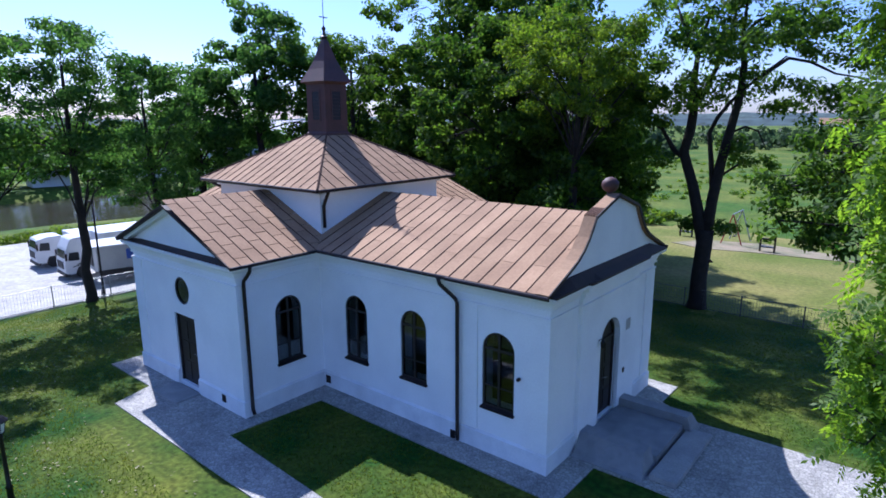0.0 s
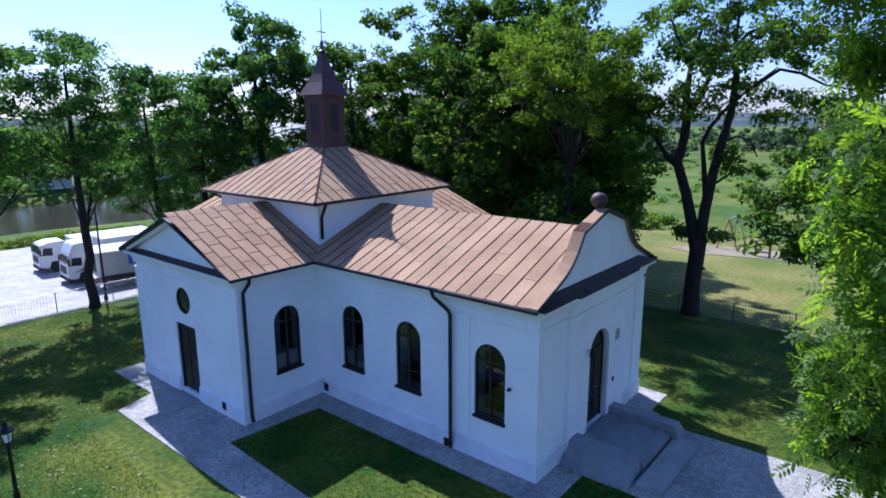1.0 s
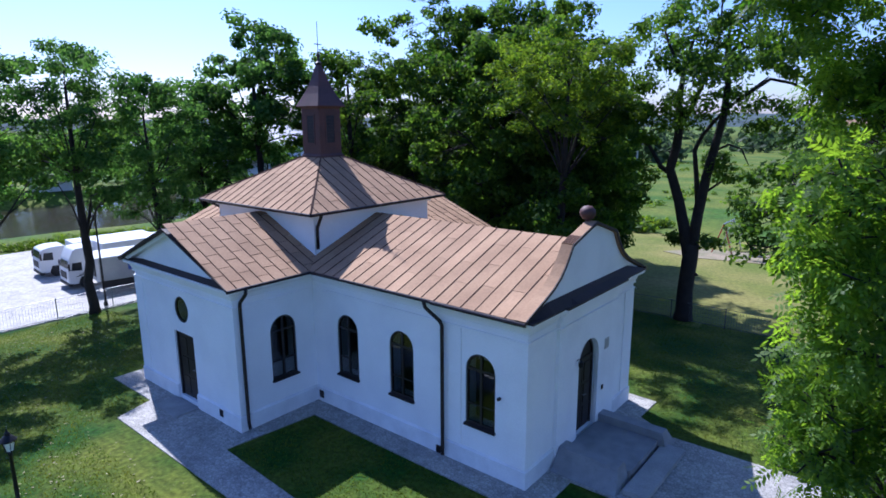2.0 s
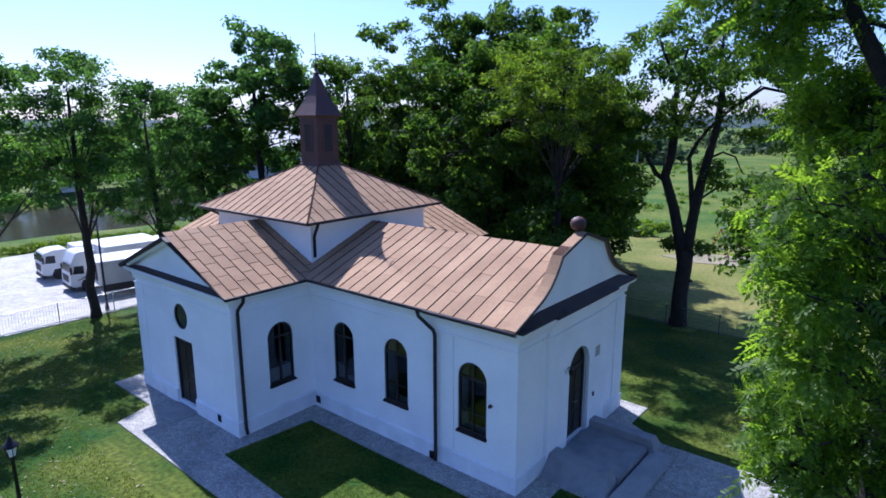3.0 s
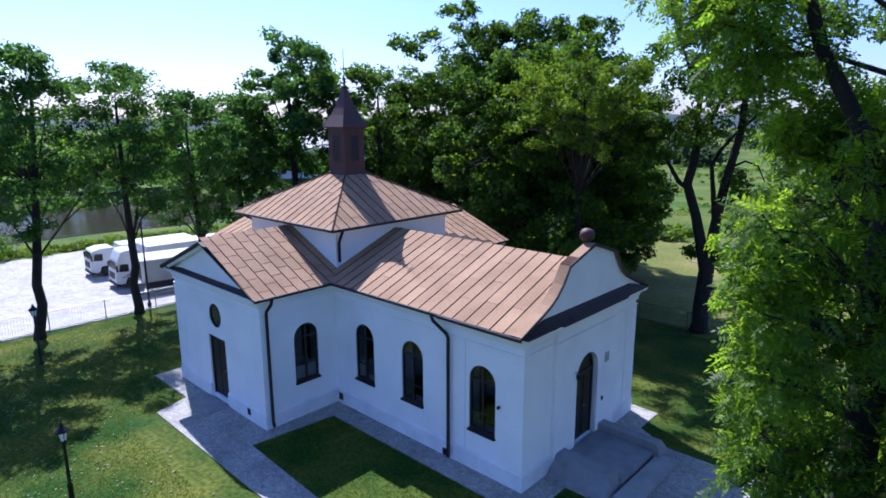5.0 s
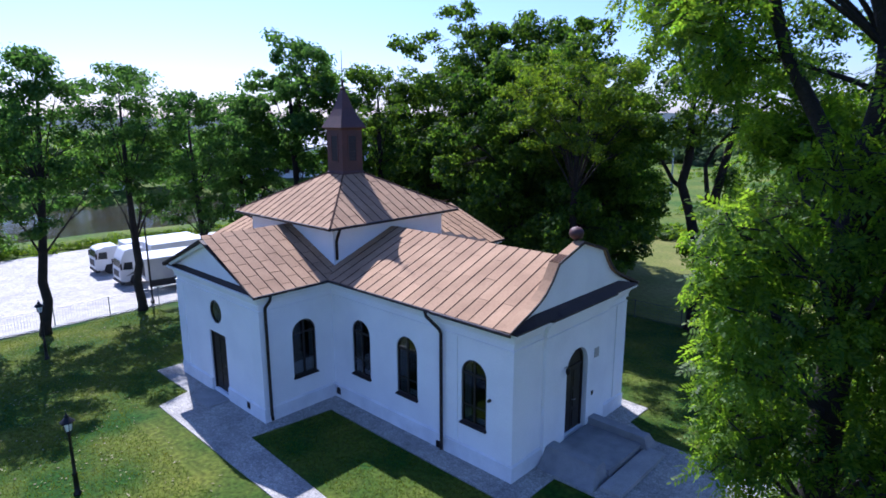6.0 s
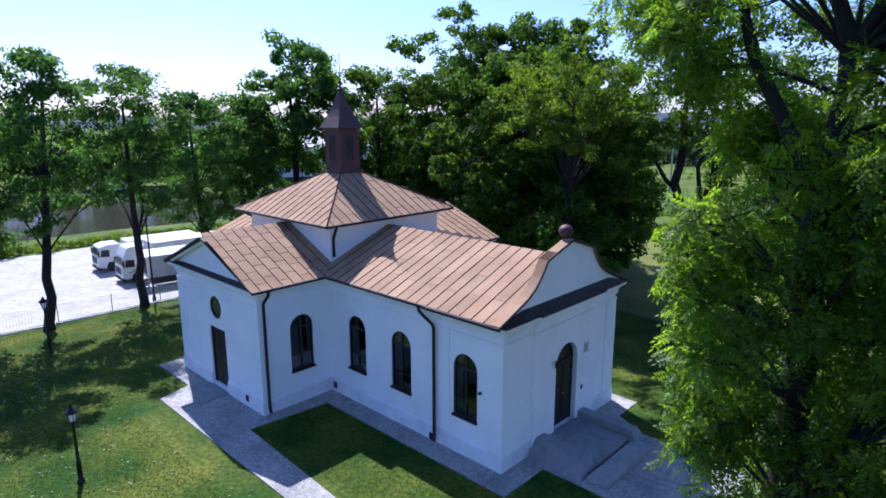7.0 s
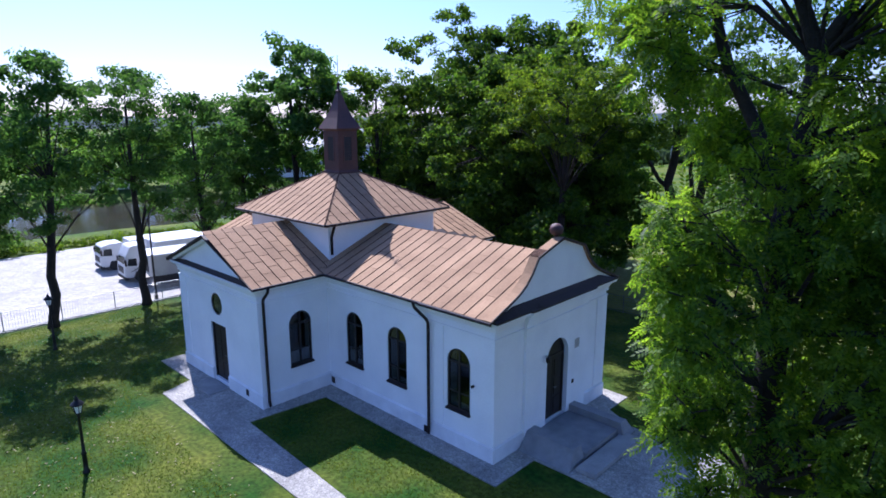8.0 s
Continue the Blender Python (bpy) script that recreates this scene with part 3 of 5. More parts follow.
for z0, z1, d in ((3.74, 3.78, 0.15), (3.92, 3.97, 0.16), (3.97, 4.12, 0.19), (4.12, 4.22, 0.26), (4.22, 4.312, 0.34)):
    cpart("cornice", boxes(((0.0, 1.30, z0), (d, 4.82, z1)), bevel=0.006), PLASTER)


# ---- roofs ----
def clip(poly, lines):
    """Cuts a convex 2D polygon by half planes (a, b, c): a x + b y <= c."""
    for a, b, c in lines:
        out = []
        for p, q in zip(poly, poly[1:] + poly[:1]):
            fp, fq = a * p[0] + b * p[1] - c, a * q[0] + b * q[1] - c
            if fp <= 0:
                out.append(p)
            if fp * fq < 0:
                s = fp / (fp - fq)
                out.append((p[0] + (q[0] - p[0]) * s, p[1] + (q[1] - p[1]) * s))
        poly = out
        if len(poly) < 3:
            return []
    return poly


rng = random.Random(7)


def roof_slope(pts, col=0.52, row=1.05, shift=0.0, joint=0.003):
    """One slope: a deck, sheets with staggered cross joints of a given width, and standing seams. The first edge is the eave."""
    pts = [Vector(p) for p in pts]
    U = (pts[1] - pts[0]).normalized()
    n = U.cross(pts[2] - pts[1]).normalized()
    if n.z < 0:
        n = -n
    V = n.cross(U)
    if V.z < 0:
        V = -V
    flat = [((p - pts[0]).dot(U), (p - pts[0]).dot(V)) for p in pts]
    area = sum(a[0] * b[1] - b[0] * a[1] for a, b in zip(flat, flat[1:] + flat[:1]))
    lines = []
    for a, b in zip(flat, flat[1:] + flat[:1]):
        dx, dy = b[0] - a[0], b[1] - a[1]
        nx, ny = (dy, -dx) if area > 0 else (-dy, dx)
        lines.append((nx, ny, nx * a[0] + ny * a[1]))
    bm = bmesh.new()
    prism(bm, pts, n * -0.06)
    roof = cpart("roof", bm, ROOFEDGE, None, "reddish-brown standing-seam sheet roof slope")
    lo, hi = min(f[0] for f in flat), max(f[0] for f in flat)
    top = max(f[1] for f in flat)
    c, u = 0, lo - shift
    while u < hi:
        v = -row * (0.5 + rng.uniform(-0.06, 0.06)) if c % 2 else -row * rng.uniform(0.0, 0.08)
        while v < top:
            cell = clip([(u, v), (u + col, v), (u + col, v + row - joint), (u, v + row - joint)], lines)
            if cell:
                bm = bmesh.new()
                low, high = rng.uniform(0.012, 0.017), rng.uniform(0.005, 0.009)
                up = [pts[0] + U * a + V * b + n * (low + (high - low) * (b - v) / row) for a, b in cell]
                dn = [pts[0] + U * a + V * b + n * 0.002 for a, b in cell]
                a_, b_ = [bm.verts.new(p) for p in up], [bm.verts.new(p) for p in dn]
                bm.faces.new(a_)
                for i in range(len(a_)):
                    j = (i + 1) % len(a_)
                    bm.faces.new((a_[i], a_[j], b_[j], b_[i]))
                sub(bm, "roof_sheet", ROOF, roof)
            v += row
        c += 1
        u += col
        seam = clip([(u - 0.010, -0.01), (u + 0.010, -0.01), (u + 0.010, top), (u - 0.010, top)], lines)
        if seam:
            bm = bmesh.new()
            prism(bm, [pts[0] + U * a + V * b + n * 0.004 for a, b in seam], n * 0.022)
            sub(bm, "seam", SEAM, roof)
    return roof


OV = 0.33
HE = HW + OV                       # half span at the eave
PITCH = (RIDGE - EAVE) / HE
TW, TE = 2.70, 3.17                # crossing tower: half wall, half eave
TZ = 6.06
TXE = TX + 0.33
PT = (RIDGE - EAVE) / TXE
ze = EAVE
xa, xb = CX + TXE, CX - TXE        # eave lines of the transept
kx = CX + TW                       # tower wall faces
kw = CX - TW
ys, yn = CY - HE, CY + HE
y_tw, y_te = CY - TW, CY + TW
zn = ze + PITCH * (y_tw - ys)
XE = -0.08
roof_slope([(xa, ys, ze), (XE, ys, ze), (XE, CY, RIDGE), (kx, CY, RIDGE), (kx, y_tw, zn)], 0.425, 1.9, 0.055, 0.002)
roof_slope([(XE, yn, ze), (xa, yn, ze), (kx, y_te, zn), (kx, CY, RIDGE), (XE, CY, RIDGE)], 0.425, 1.9)
yt0, yt1 = Y_S - OV, Y_N + OV
roof_slope([(xa, yt0, ze), (xa, ys, ze), (kx, y_tw, zn), (CX, y_tw, RIDGE), (CX, yt0, RIDGE)], 0.405, 0.66, 0.1, 0.016)
roof_slope([(xa, yn, ze), (xa, yt1, ze), (CX, yt1, RIDGE), (CX, y_te, RIDGE), (kx, y_te, zn)], 0.405, 0.66, 0.0, 0.016)
roof_slope([(xb, ys, ze), (xb, yt0, ze), (CX, yt0, RIDGE), (CX, y_tw, RIDGE), (kw, y_tw, zn)], 0.405, 0.66, 0.0, 0.016)
roof_slope([(xb, yt1, ze), (xb, yn, ze), (kw, y_te, zn), (CX, y_te, RIDGE), (CX, yt1, RIDGE)], 0.405, 0.66, 0.0, 0.016)
xw = X_W - OV
roof_slope([(xw, ys, ze), (xb, ys, ze), (kw, y_tw, zn), (kw, CY, RIDGE), (xw, CY, RIDGE)], 0.425, 1.9)
roof_slope([(xb, yn, ze), (xw, yn, ze), (xw, CY, RIDGE), (kw, CY, RIDGE), (kw, y_te, zn)], 0.425, 1.9)
# tower walls and roof
cpart("tower_wall", boxes(((kw, y_tw, 4.3), (kx, y_te, TZ - 0.04))), PLASTER)
cpart("tower_cornice", boxes(((kw - 0.10, y_tw - 0.10, TZ - 0.22), (kx + 0.10, y_te + 0.10, TZ - 0.07)), bevel=0.02), PLASTER)
LT, LH = 7.52, 0.50
for a in range(4):
    r = Matrix.Rotation(a * math.pi / 2, 3, "Z")
    q = [r @ Vector(p) for p in ((-TE, -TE, TZ), (TE, -TE, TZ), (LH, -LH, LT), (-LH, -LH, LT))]
    roof_slope([p + Vector((CX, CY, 0)) for p in q], 0.40, 0.95, 0.1, 0.005)
for sx, sy in ((1, 1), (1, -1), (-1, 1), (-1, -1)):
    bm = bmesh.new()
    tube(bm, [(CX + sx * TE, CY + sy * TE, TZ + 0.02), (CX + sx * LH, CY + sy * LH, LT + 0.02)], 0.028, 6)
    cpart("hip_cap", bm, SEAM)


# gutters and eave edges
def gutter(a, b):
    bm = bmesh.new()
    a, b = Vector(a), Vector(b)
    d = (b - a).normalized()
    out = Vector((d.y, -d.x, 0))
    pr = [(-0.02, 0.012), (0.045, 0.005), (0.06, -0.03), (0.045, -0.075), (-0.02, -0.095)]
    prism(bm, [a + out * u + Vector((0, 0, z)) for u, z in pr], b - a)
    cpart("gutter", bm, PIPE, None, "dark metal eaves gutter")


gutter((xa, ys, ze), (-2.62, ys, ze))
gutter((-2.62, ys - 0.04, ze - 0.004), (0.155, ys - 0.04, ze - 0.004))
gutter((xa, yt0, ze), (xa, ys, ze))
gutter((xb, ys, ze), (xb, yt0, ze))
gutter((xw, ys, ze), (xb, ys, ze))
gutter((0.24, yn, ze), (xa, yn, ze))
gutter((xa, yn, ze), (xa, yt1, ze))
for a in range(4):
    r = Matrix.Rotation(a * math.pi / 2, 3, "Z")
    p, q = [r @ Vector(v) + Vector((CX, CY, 0)) for v in ((-TE, -TE, TZ), (TE, -TE, TZ))]
    gutter(p, q)


def ledge(a, b, out, rise, depth):
    """A sheet-covered ledge from a to b (points at the wall), falling outwards, running out to nothing at both ends."""
    a, b, out = Vector(a), Vector(b), Vector(out)
    bm = bmesh.new()
    rows = []
    for t, f in ((0.0, 0.1), (0.14, 1.0), (0.86, 1.0), (1.0, 0.1)):
        p = a.lerp(b, t)
        rows.append([bm.verts.new(p + out * u + Vector((0, 0, z))) for u, z in ((0, rise * f), (depth, 0.02), (depth, -0.03), (0, -0.03))])
    for r0, r1 in zip(rows, rows[1:]):
        for k in range(4):
            bm.faces.new((r0[k], r0[(k + 1) % 4], r1[(k + 1) % 4], r1[k]))
    bm.faces.new(rows[0]), bm.faces.new(rows[-1][::-1])
    cpart("ledge", bm, ROOFEDGE, None, "dark sheet-covered ledge")


# transept pediments: tympanum, sloping ledge, raking edges
def pediment(y, n):
    f = y + n * 0.0
    bm = bmesh.new()
    prism(bm, [(CX - TX, f, 4.30), (CX + TX, f, 4.30), (CX, f, RIDGE - 0.10)], (0, -n * 0.3, 0))
    cpart("tympanum", bm, PLASTER)
    ledge((CX - TXE + 0.12, f, EAVE - 0.05), (CX + TXE - 0.12, f, EAVE - 0.05), (0, n, 0), 0.09, 0.20)
    for s in (-1, 1):
        bm = bmesh.new()
        up = Vector((0, 0, 0.02))
        a, b = Vector((CX + s * TXE, y + n * OV, EAVE)), Vector((CX, y + n * OV, RIDGE))
        prism(bm, [a + up, a - Vector((0, 0, 0.035)), b - Vector((0, 0, 0.035)), b + up], (0, n * 0.025, 0))
        cpart("raking_edge", bm, ROOFEDGE)
        bm = bmesh.new()
        dn = Vector((0, 0, 0.055))
        back = Vector((0, -n * 0.14, 0))
        a2, b2 = a.lerp(b, 0.06) + back, b + back
        prism(bm, [a2 - dn, a2 - dn - Vector((0, 0, 0.12)), b2 - dn - Vector((0, 0, 0.12)), b2 - dn], (0, -n * 0.22, 0))
        cpart("raking_cornice", bm, PLASTER)


pediment(Y_S, -1)
pediment(Y_N, 1)
bm = bmesh.new()
prism(bm, [(X_W, 0, 4.3), (X_W, 2 * HW, 4.3), (X_W, CY, RIDGE - 0.1)], (0.3, 0, 0))
cpart("tympanum", bm, PLASTER)


# curved gable of the entrance front
COPING = ROOF
HALF = [(3.40, 4.385), (2.95, 4.57), (2.5, 4.75), (2.15, 4.91), (1.85, 5.11), (1.60, 5.36), (1.42, 5.60), (1.28, 5.80), (0.85, 5.94), (0.4, 6.08), (0.0, 6.20)]


def gable():
    prof = [(-h, z) for h, z in HALF] + [(h, z) for h, z in HALF[::-1][1:]]
    bm = bmesh.new()
    inner = [(h * 0.97, z - 0.045) for h, z in prof]
    prism(bm, [(0.05, CY + h, z) for h, z in inner] + [(0.05, CY + 3.2, 4.30), (0.05, CY - 3.2, 4.30)], (-0.20, 0, 0))
    g = cpart("gable", bm, PLASTER, None, "curved white gable with volute-like shoulders")

    def strip(name, pts, x0, x1, thick, material):
        bm = bmesh.new()
        rows = []
        for k, p in enumerate(pts):
            a, b = Vector(pts[max(k - 1, 0)]), Vector(pts[min(k + 1, len(pts) - 1)])
            d = (b - a).normalized()
            n = Vector((-d.y, d.x))
            if n.y < 0:
                n = -n
            up, dn = Vector(p) + n * 0.03, Vector(p) - n * (thick - 0.03)
            rows.append([bm.verts.new((x, CY + q.x, q.y)) for x, q in ((x0, up), (x1, up), (x1, dn), (x0, dn))])
        for r0, r1 in zip(rows, rows[1:]):
            for k in range(4):
                bm.faces.new((r0[k], r0[(k + 1) % 4], r1[(k + 1) % 4], r1[k]))
        bm.faces.new(rows[0]), bm.faces.new(rows[-1][::-1])
        return sub(bm, name, material, g)

    for s in (-1, 1):
        line = [(s * h, z) for h, z in HALF]
        for a, b in ((0, 3), (2, 5), (4, 8), (7, 12)):
            strip("coping_sheet", line[a:b], -0.17, 0.13, 0.05, COPING)
        strip("coping_edge", line, 0.131, 0.155, 0.075, ROOFEDGE)
        strip("coping_joint", line[7:9], -0.18, 0.132, 0.045, SEAM)
    return g


gable()
ledge((0.05, CY - 3.30, EAVE - 0.05), (0.05, CY + 3.30, EAVE - 0.05), (1, 0, 0), 0.26, 0.21)
ledge((0.05, 1.28, EAVE - 0.045), (0.05, 4.84, EAVE - 0.045), (1, 0, 0), 0.20, 0.31)
bm = bmesh.new()
lathe(bm, [(0.10, 0), (0.13, 0.02), (0.07, 0.07), (0.06, 0.12), (0.13, 0.15), (0.19, 0.22), (0.215, 0.31), (0.19, 0.40), (0.12, 0.47), (0.02, 0.50)], (-0.14, CY, 6.12), 16)
cpart("ball_finial", bm, LANTERN, None, "brown metal ball finial", smooth=True)


# lantern and spire
def lantern():
    at = (CX, CY, 0)
    bm = bmesh.new()
    square_lathe(bm, [(0.53, 7.30), (0.53, 7.58), (0.495, 7.62), (0.485, 7.66), (0.485, 9.22), (0.52, 9.26), (0.52, 9.32)], at)
    lan = cpart("lantern", bm, LANTERN, None, "square dark reddish-brown metal lantern turret")
    for a in range(4):
        r = Matrix.Rotation(a * math.pi / 2, 4, "Z")
        bm = bmesh.new()
        for lo, hi in (((-0.23, -0.505, 7.98), (-0.18, -0.47, 9.05)), ((0.18, -0.505, 7.98), (0.23, -0.47, 9.05)), ((-0.18, -0.505, 8.99), (0.18, -0.47, 9.05)), ((-0.18, -0.505, 7.98), (0.18, -0.47, 8.03))):
            box(bm, lo, hi)
        ob = sub(bm, "louvre_frame", LANTERN, lan)
        ob.matrix_basis = Matrix.Translation(at) @ r
        for k in range(8):
            bm = bmesh.new()
            z = 8.03 + k * 0.12
            prism(bm, [(-0.18, -0.50, z), (0.18, -0.50, z), (0.18, -0.487, z + 0.11), (-0.18, -0.487, z + 0.11)], (0, 0.01, 0))
            ob = sub(bm, "slat", PIPE, lan)
            ob.matrix_basis = Matrix.Translation(at) @ r
    bm = bmesh.new()
    square_lathe(bm, [(0.60, 9.28), (0.625, 9.31), (0.54, 9.47), (0.40, 9.74), (0.29, 10.0), (0.20, 10.28), (0.12, 10.58), (0.05, 10.78)], at)
    cpart("spire", bm, LANTERN, None, "bell-shaped dark metal spire roof")
    bm = bmesh.new()
    lathe(bm, [(0.05, 10.72), (0.12, 10.77), (0.13, 10.80), (0.05, 10.87), (0.04, 11.00), (0.07, 11.04), (0.075, 11.08), (0.04, 11.13), (0.015, 11.16), (0.011, 12.15), (0.004, 12.20)], at, 12)
    box(bm, (CX - 0.014, CY - 0.17, 11.42), (CX + 0.014, CY + 0.17, 11.45))
    cpart("finial", bm, PIPE, None, "thin dark metal finial rod with cross")


lantern()


# rainwater pipes
def pipe(path):
    bm = bmesh.new()
    tube(bm, path, 0.05, 10)
    p = cpart("drainpipe", bm, PIPE, None, "dark metal rainwater pipe", smooth=True)
    a, b = Vector(path[-2]), Vector(path[-1])
    for z in (1.2, 2.6):
        if a.z > z + 0.3 > b.z:
            bm = bmesh.new()
            lathe(bm, [(0.058, 0), (0.062, 0.01), (0.062, 0.04), (0.058, 0.05)], (a.x, a.y, z), 10)
            sub(bm, "pipe_clip", PIPE, p)


pipe([(-2.88, ys - 0.03, 4.34), (-2.86, ys + 0.02, 4.15), (-2.50, -0.16, 3.82), (-2.46, -0.13, 3.70), (-2.46, -0.13, 0.30), (-2.40, -0.20, 0.12)])
pipe([(xa + 0.02, Y_S + 0.24, 4.33), (xa - 0.02, Y_S + 0.24, 4.16), (CX + TX + 0.13, Y_S + 0.16, 3.90), (CX + TX + 0.11, Y_S + 0.16, 3.80), (CX + TX + 0.11, Y_S + 0.16, 0.28), (CX + TX + 0.2, Y_S + 0.14, 0.12)])
pipe([(CX + TE, CY - TE + 0.42, TZ - 0.05), (CX + TE - 0.05, CY - TE + 0.42, TZ - 0.16), (kx + 0.09, y_tw + 0.10, TZ - 0.45), (kx + 0.07, y_tw + 0.08, TZ - 0.55), (kx + 0.07, y_tw + 0.08, 4.86)])
pipe([(kw - 0.30, CY - TE + 0.1, TZ - 0.05), (kw - 0.09, y_tw + 0.10, TZ - 0.35), (kw - 0.07, y_tw + 0.08, TZ - 0.5), (kw - 0.07, y_tw + 0.08, 4.86)])

# small wall fittings
for lo, hi in (((-8.82, Y_S - 0.075, 0.22), (-8.64, Y_S - 0.055, 0.44)), ((-7.60, -0.075, 0.16), (-7.40, -0.055, 0.40)), ((-2.72, -0.09, 0.05), (-2.58, -0.055, 0.26))):
    bm = boxes((lo, hi))
    for k in range(4):
        z = lo[2] + 0.03 + k * 0.045
        box(bm, (lo[0] + 0.02, lo[1] - 0.012, z), (hi[0] - 0.02, lo[1], z + 0.015))
    cpart("vent_grille", bm, PIPE, None, "small black wall vent")
bm = bmesh.new()
tube(bm, [(-0.73, -0.03, 2.19), (-0.73, -0.10, 2.19), (-0.73, -0.13, 2.17)], [0.045, 0.045, 0.02], 8)
cpart("wall_sensor", bm, PIPE, None, "small black round wall fitting")
cpart("bell_push", boxes(((0.10, 3.92, 1.22), (0.13, 4.02, 1.36)), bevel=0.01), PIPE, None, "small dark bell box")
bm = boxes(((0.10, 4.02, 2.42), (0.115, 4.28, 2.72)))
pl = cpart("plaque", bm, SLABS, None, "small grey wall plaque with unreadable lines")
for k in range(4):
    sub(boxes(((0.115, 4.06, 2.48 + k * 0.055), (0.118, 4.24 - 0.03 * (k % 2), 2.50 + k * 0.055))), "text_bar", CONCRETE, pl)
bm = bmesh.new()
lathe(bm, [(0.03, 0), (0.06, 0.03), (0.07, 0.16), (0.03, 0.2), (0.01, 0.24)], (0.22, 2.32, 2.45), 8)
tube(bm, [(0.10, 2.32, 2.62), (0.17, 2.32, 2.68), (0.22, 2.32, 2.66)], 0.012, 6)
cpart("wall_lantern", bm, IRON, None, "small black wall lantern beside the door")

# entrance steps
stair = thing("entrance_steps", (1.2, CY, 0), label="grey granite entrance steps with low side walls", category="steps")


def spart(name, specs, bevel=0.012, material=None):
    bm = boxes(*specs, bevel=bevel)
    bm.transform(Matrix.Translation((-1.2, -CY, 0)))
    return part(name, bm, material or GRANITE, stair)


def side_wall(y_in, y_out, x_end):
    """A low side wall: flat crown beside the landing, its outer face falling away, the front end sloped."""
    d = y_out - y_in
    prof = [(y_in, 0.0), (y_in, 0.51), (y_in + d * 0.02, 0.52), (y_in + d * 0.46, 0.52), (y_in + d * 0.50, 0.50), (y_in + d * 0.54, 0.44), (y_in + d * 0.88, 0.10), (y_out, 0.05), (y_out, 0.0)]
    bm = bmesh.new()
    prism(bm, [(0.105, y, z) for y, z in prof], (x_end - 0.105, 0, 0))
    for v in bm.verts:
        if v.co.x > 1.0:
            v.co.x -= 0.30 * v.co.z
    bm.transform(Matrix.Translation((-1.2, -CY, 0)))
    part("side_wall", bm, GRANITE, stair)


spart("landing", [((0.065, 1.92, 0), (1.86, 3.82, 0.30))])
spart("step", [((1.93, 1.30, 0.03), (2.53, 4.03, 0.16))], 0.01, CONCRETE)
spart("step_bed", [((1.865, 1.38, 0), (2.47, 3.95, 0.03))], 0.0)
side_wall(1.915, 1.05, 1.86)
side_wall(3.825, 4.55, 2.10)
bm = boxes(((-0.70, -0.78, 0), (0.66, 0.0, 0.075)), bevel=0.012)
sd = part("side_door_step", bm, CONCRETE)
sd.location = (CX, Y_S - 0.065, 0)
tagged(sd, "grey stone step before the side door", "step")


# ---- trees ----
def leaf_quads(r, centres, spread, per, length, width, droop=0.0):
    """Diamond leaves set round cluster centres, most of them near the outside and facing out and upwards."""
    n = len(centres) * per
    c = np.repeat(centres, per, axis=0)
    s = np.repeat(spread, per)[:, None]
    off = r.normal(size=(n, 3))
    off /= np.linalg.norm(off, axis=1)[:, None] + 1e-9
    nor = off * 0.9 + r.normal(size=(n, 3)) * 0.45 + np.array((0, 0, 0.45))
    nor /= np.linalg.norm(nor, axis=1)[:, None] + 1e-9
    off *= r.random((n, 1)) ** 0.42
    off[:, 2] *= 0.62
    c = c + off * s
    a = np.cross(nor, r.normal(size=(n, 3)))
    a[:, 2] -= droop * 0.3
    a /= np.linalg.norm(a, axis=1)[:, None] + 1e-9
    b = np.cross(nor, a)
    k = r.uniform(0.6, 1.25, (n, 1))
    a, b = a * length * k / 2, b * width * k / 2
    return np.stack([c - a, c + b - a * 0.15, c + a, c - b - a * 0.15], axis=1)


def leaf_sprays(r, centres, spread, per, length, width):
    """Feathered ash leaves: a stalk with paired leaflets and one at the tip, hanging outwards from each cluster."""
    n = len(centres) * per
    mid = np.repeat(centres, per, axis=0)
    off = r.normal(size=(n, 3))
    off /= np.linalg.norm(off, axis=1)[:, None] + 1e-9
    c = mid + off * (np.repeat(spread, per)[:, None] * r.random((n, 1)) ** 0.5)
    d = off * 0.7 + r.normal(size=(n, 3)) * 0.45
    d[:, 2] -= 0.45
    d /= np.linalg.norm(d, axis=1)[:, None]
    up = r.normal(size=(n, 3)) * 0.5 + np.array((0, 0, 1.0))
    side = np.cross(d, up)
    side /= np.linalg.norm(side, axis=1)[:, None] + 1e-9
    nor = np.cross(side, d)
    size = r.uniform(0.7, 1.25, (n, 1))
    out = []
    for k in range(9):
        along, s = (k // 2) * 0.055, (1 if k % 2 else -1)
        if k == 8:
            a, root = d, c + d * size * 0.22
        else:
            a, root = side * s * 0.85 + d * 0.5 - nor * 0.15, c + d * size * along
        a = a / np.linalg.norm(a, axis=1)[:, None]
        b = np.cross(nor, a)
        la, wb = a * length * size, b * width * size * 0.5
        out.append(np.stack([root, root + la * 0.45 + wb, root + la, root + la * 0.45 - wb], axis=1))
    return np.concatenate(out)


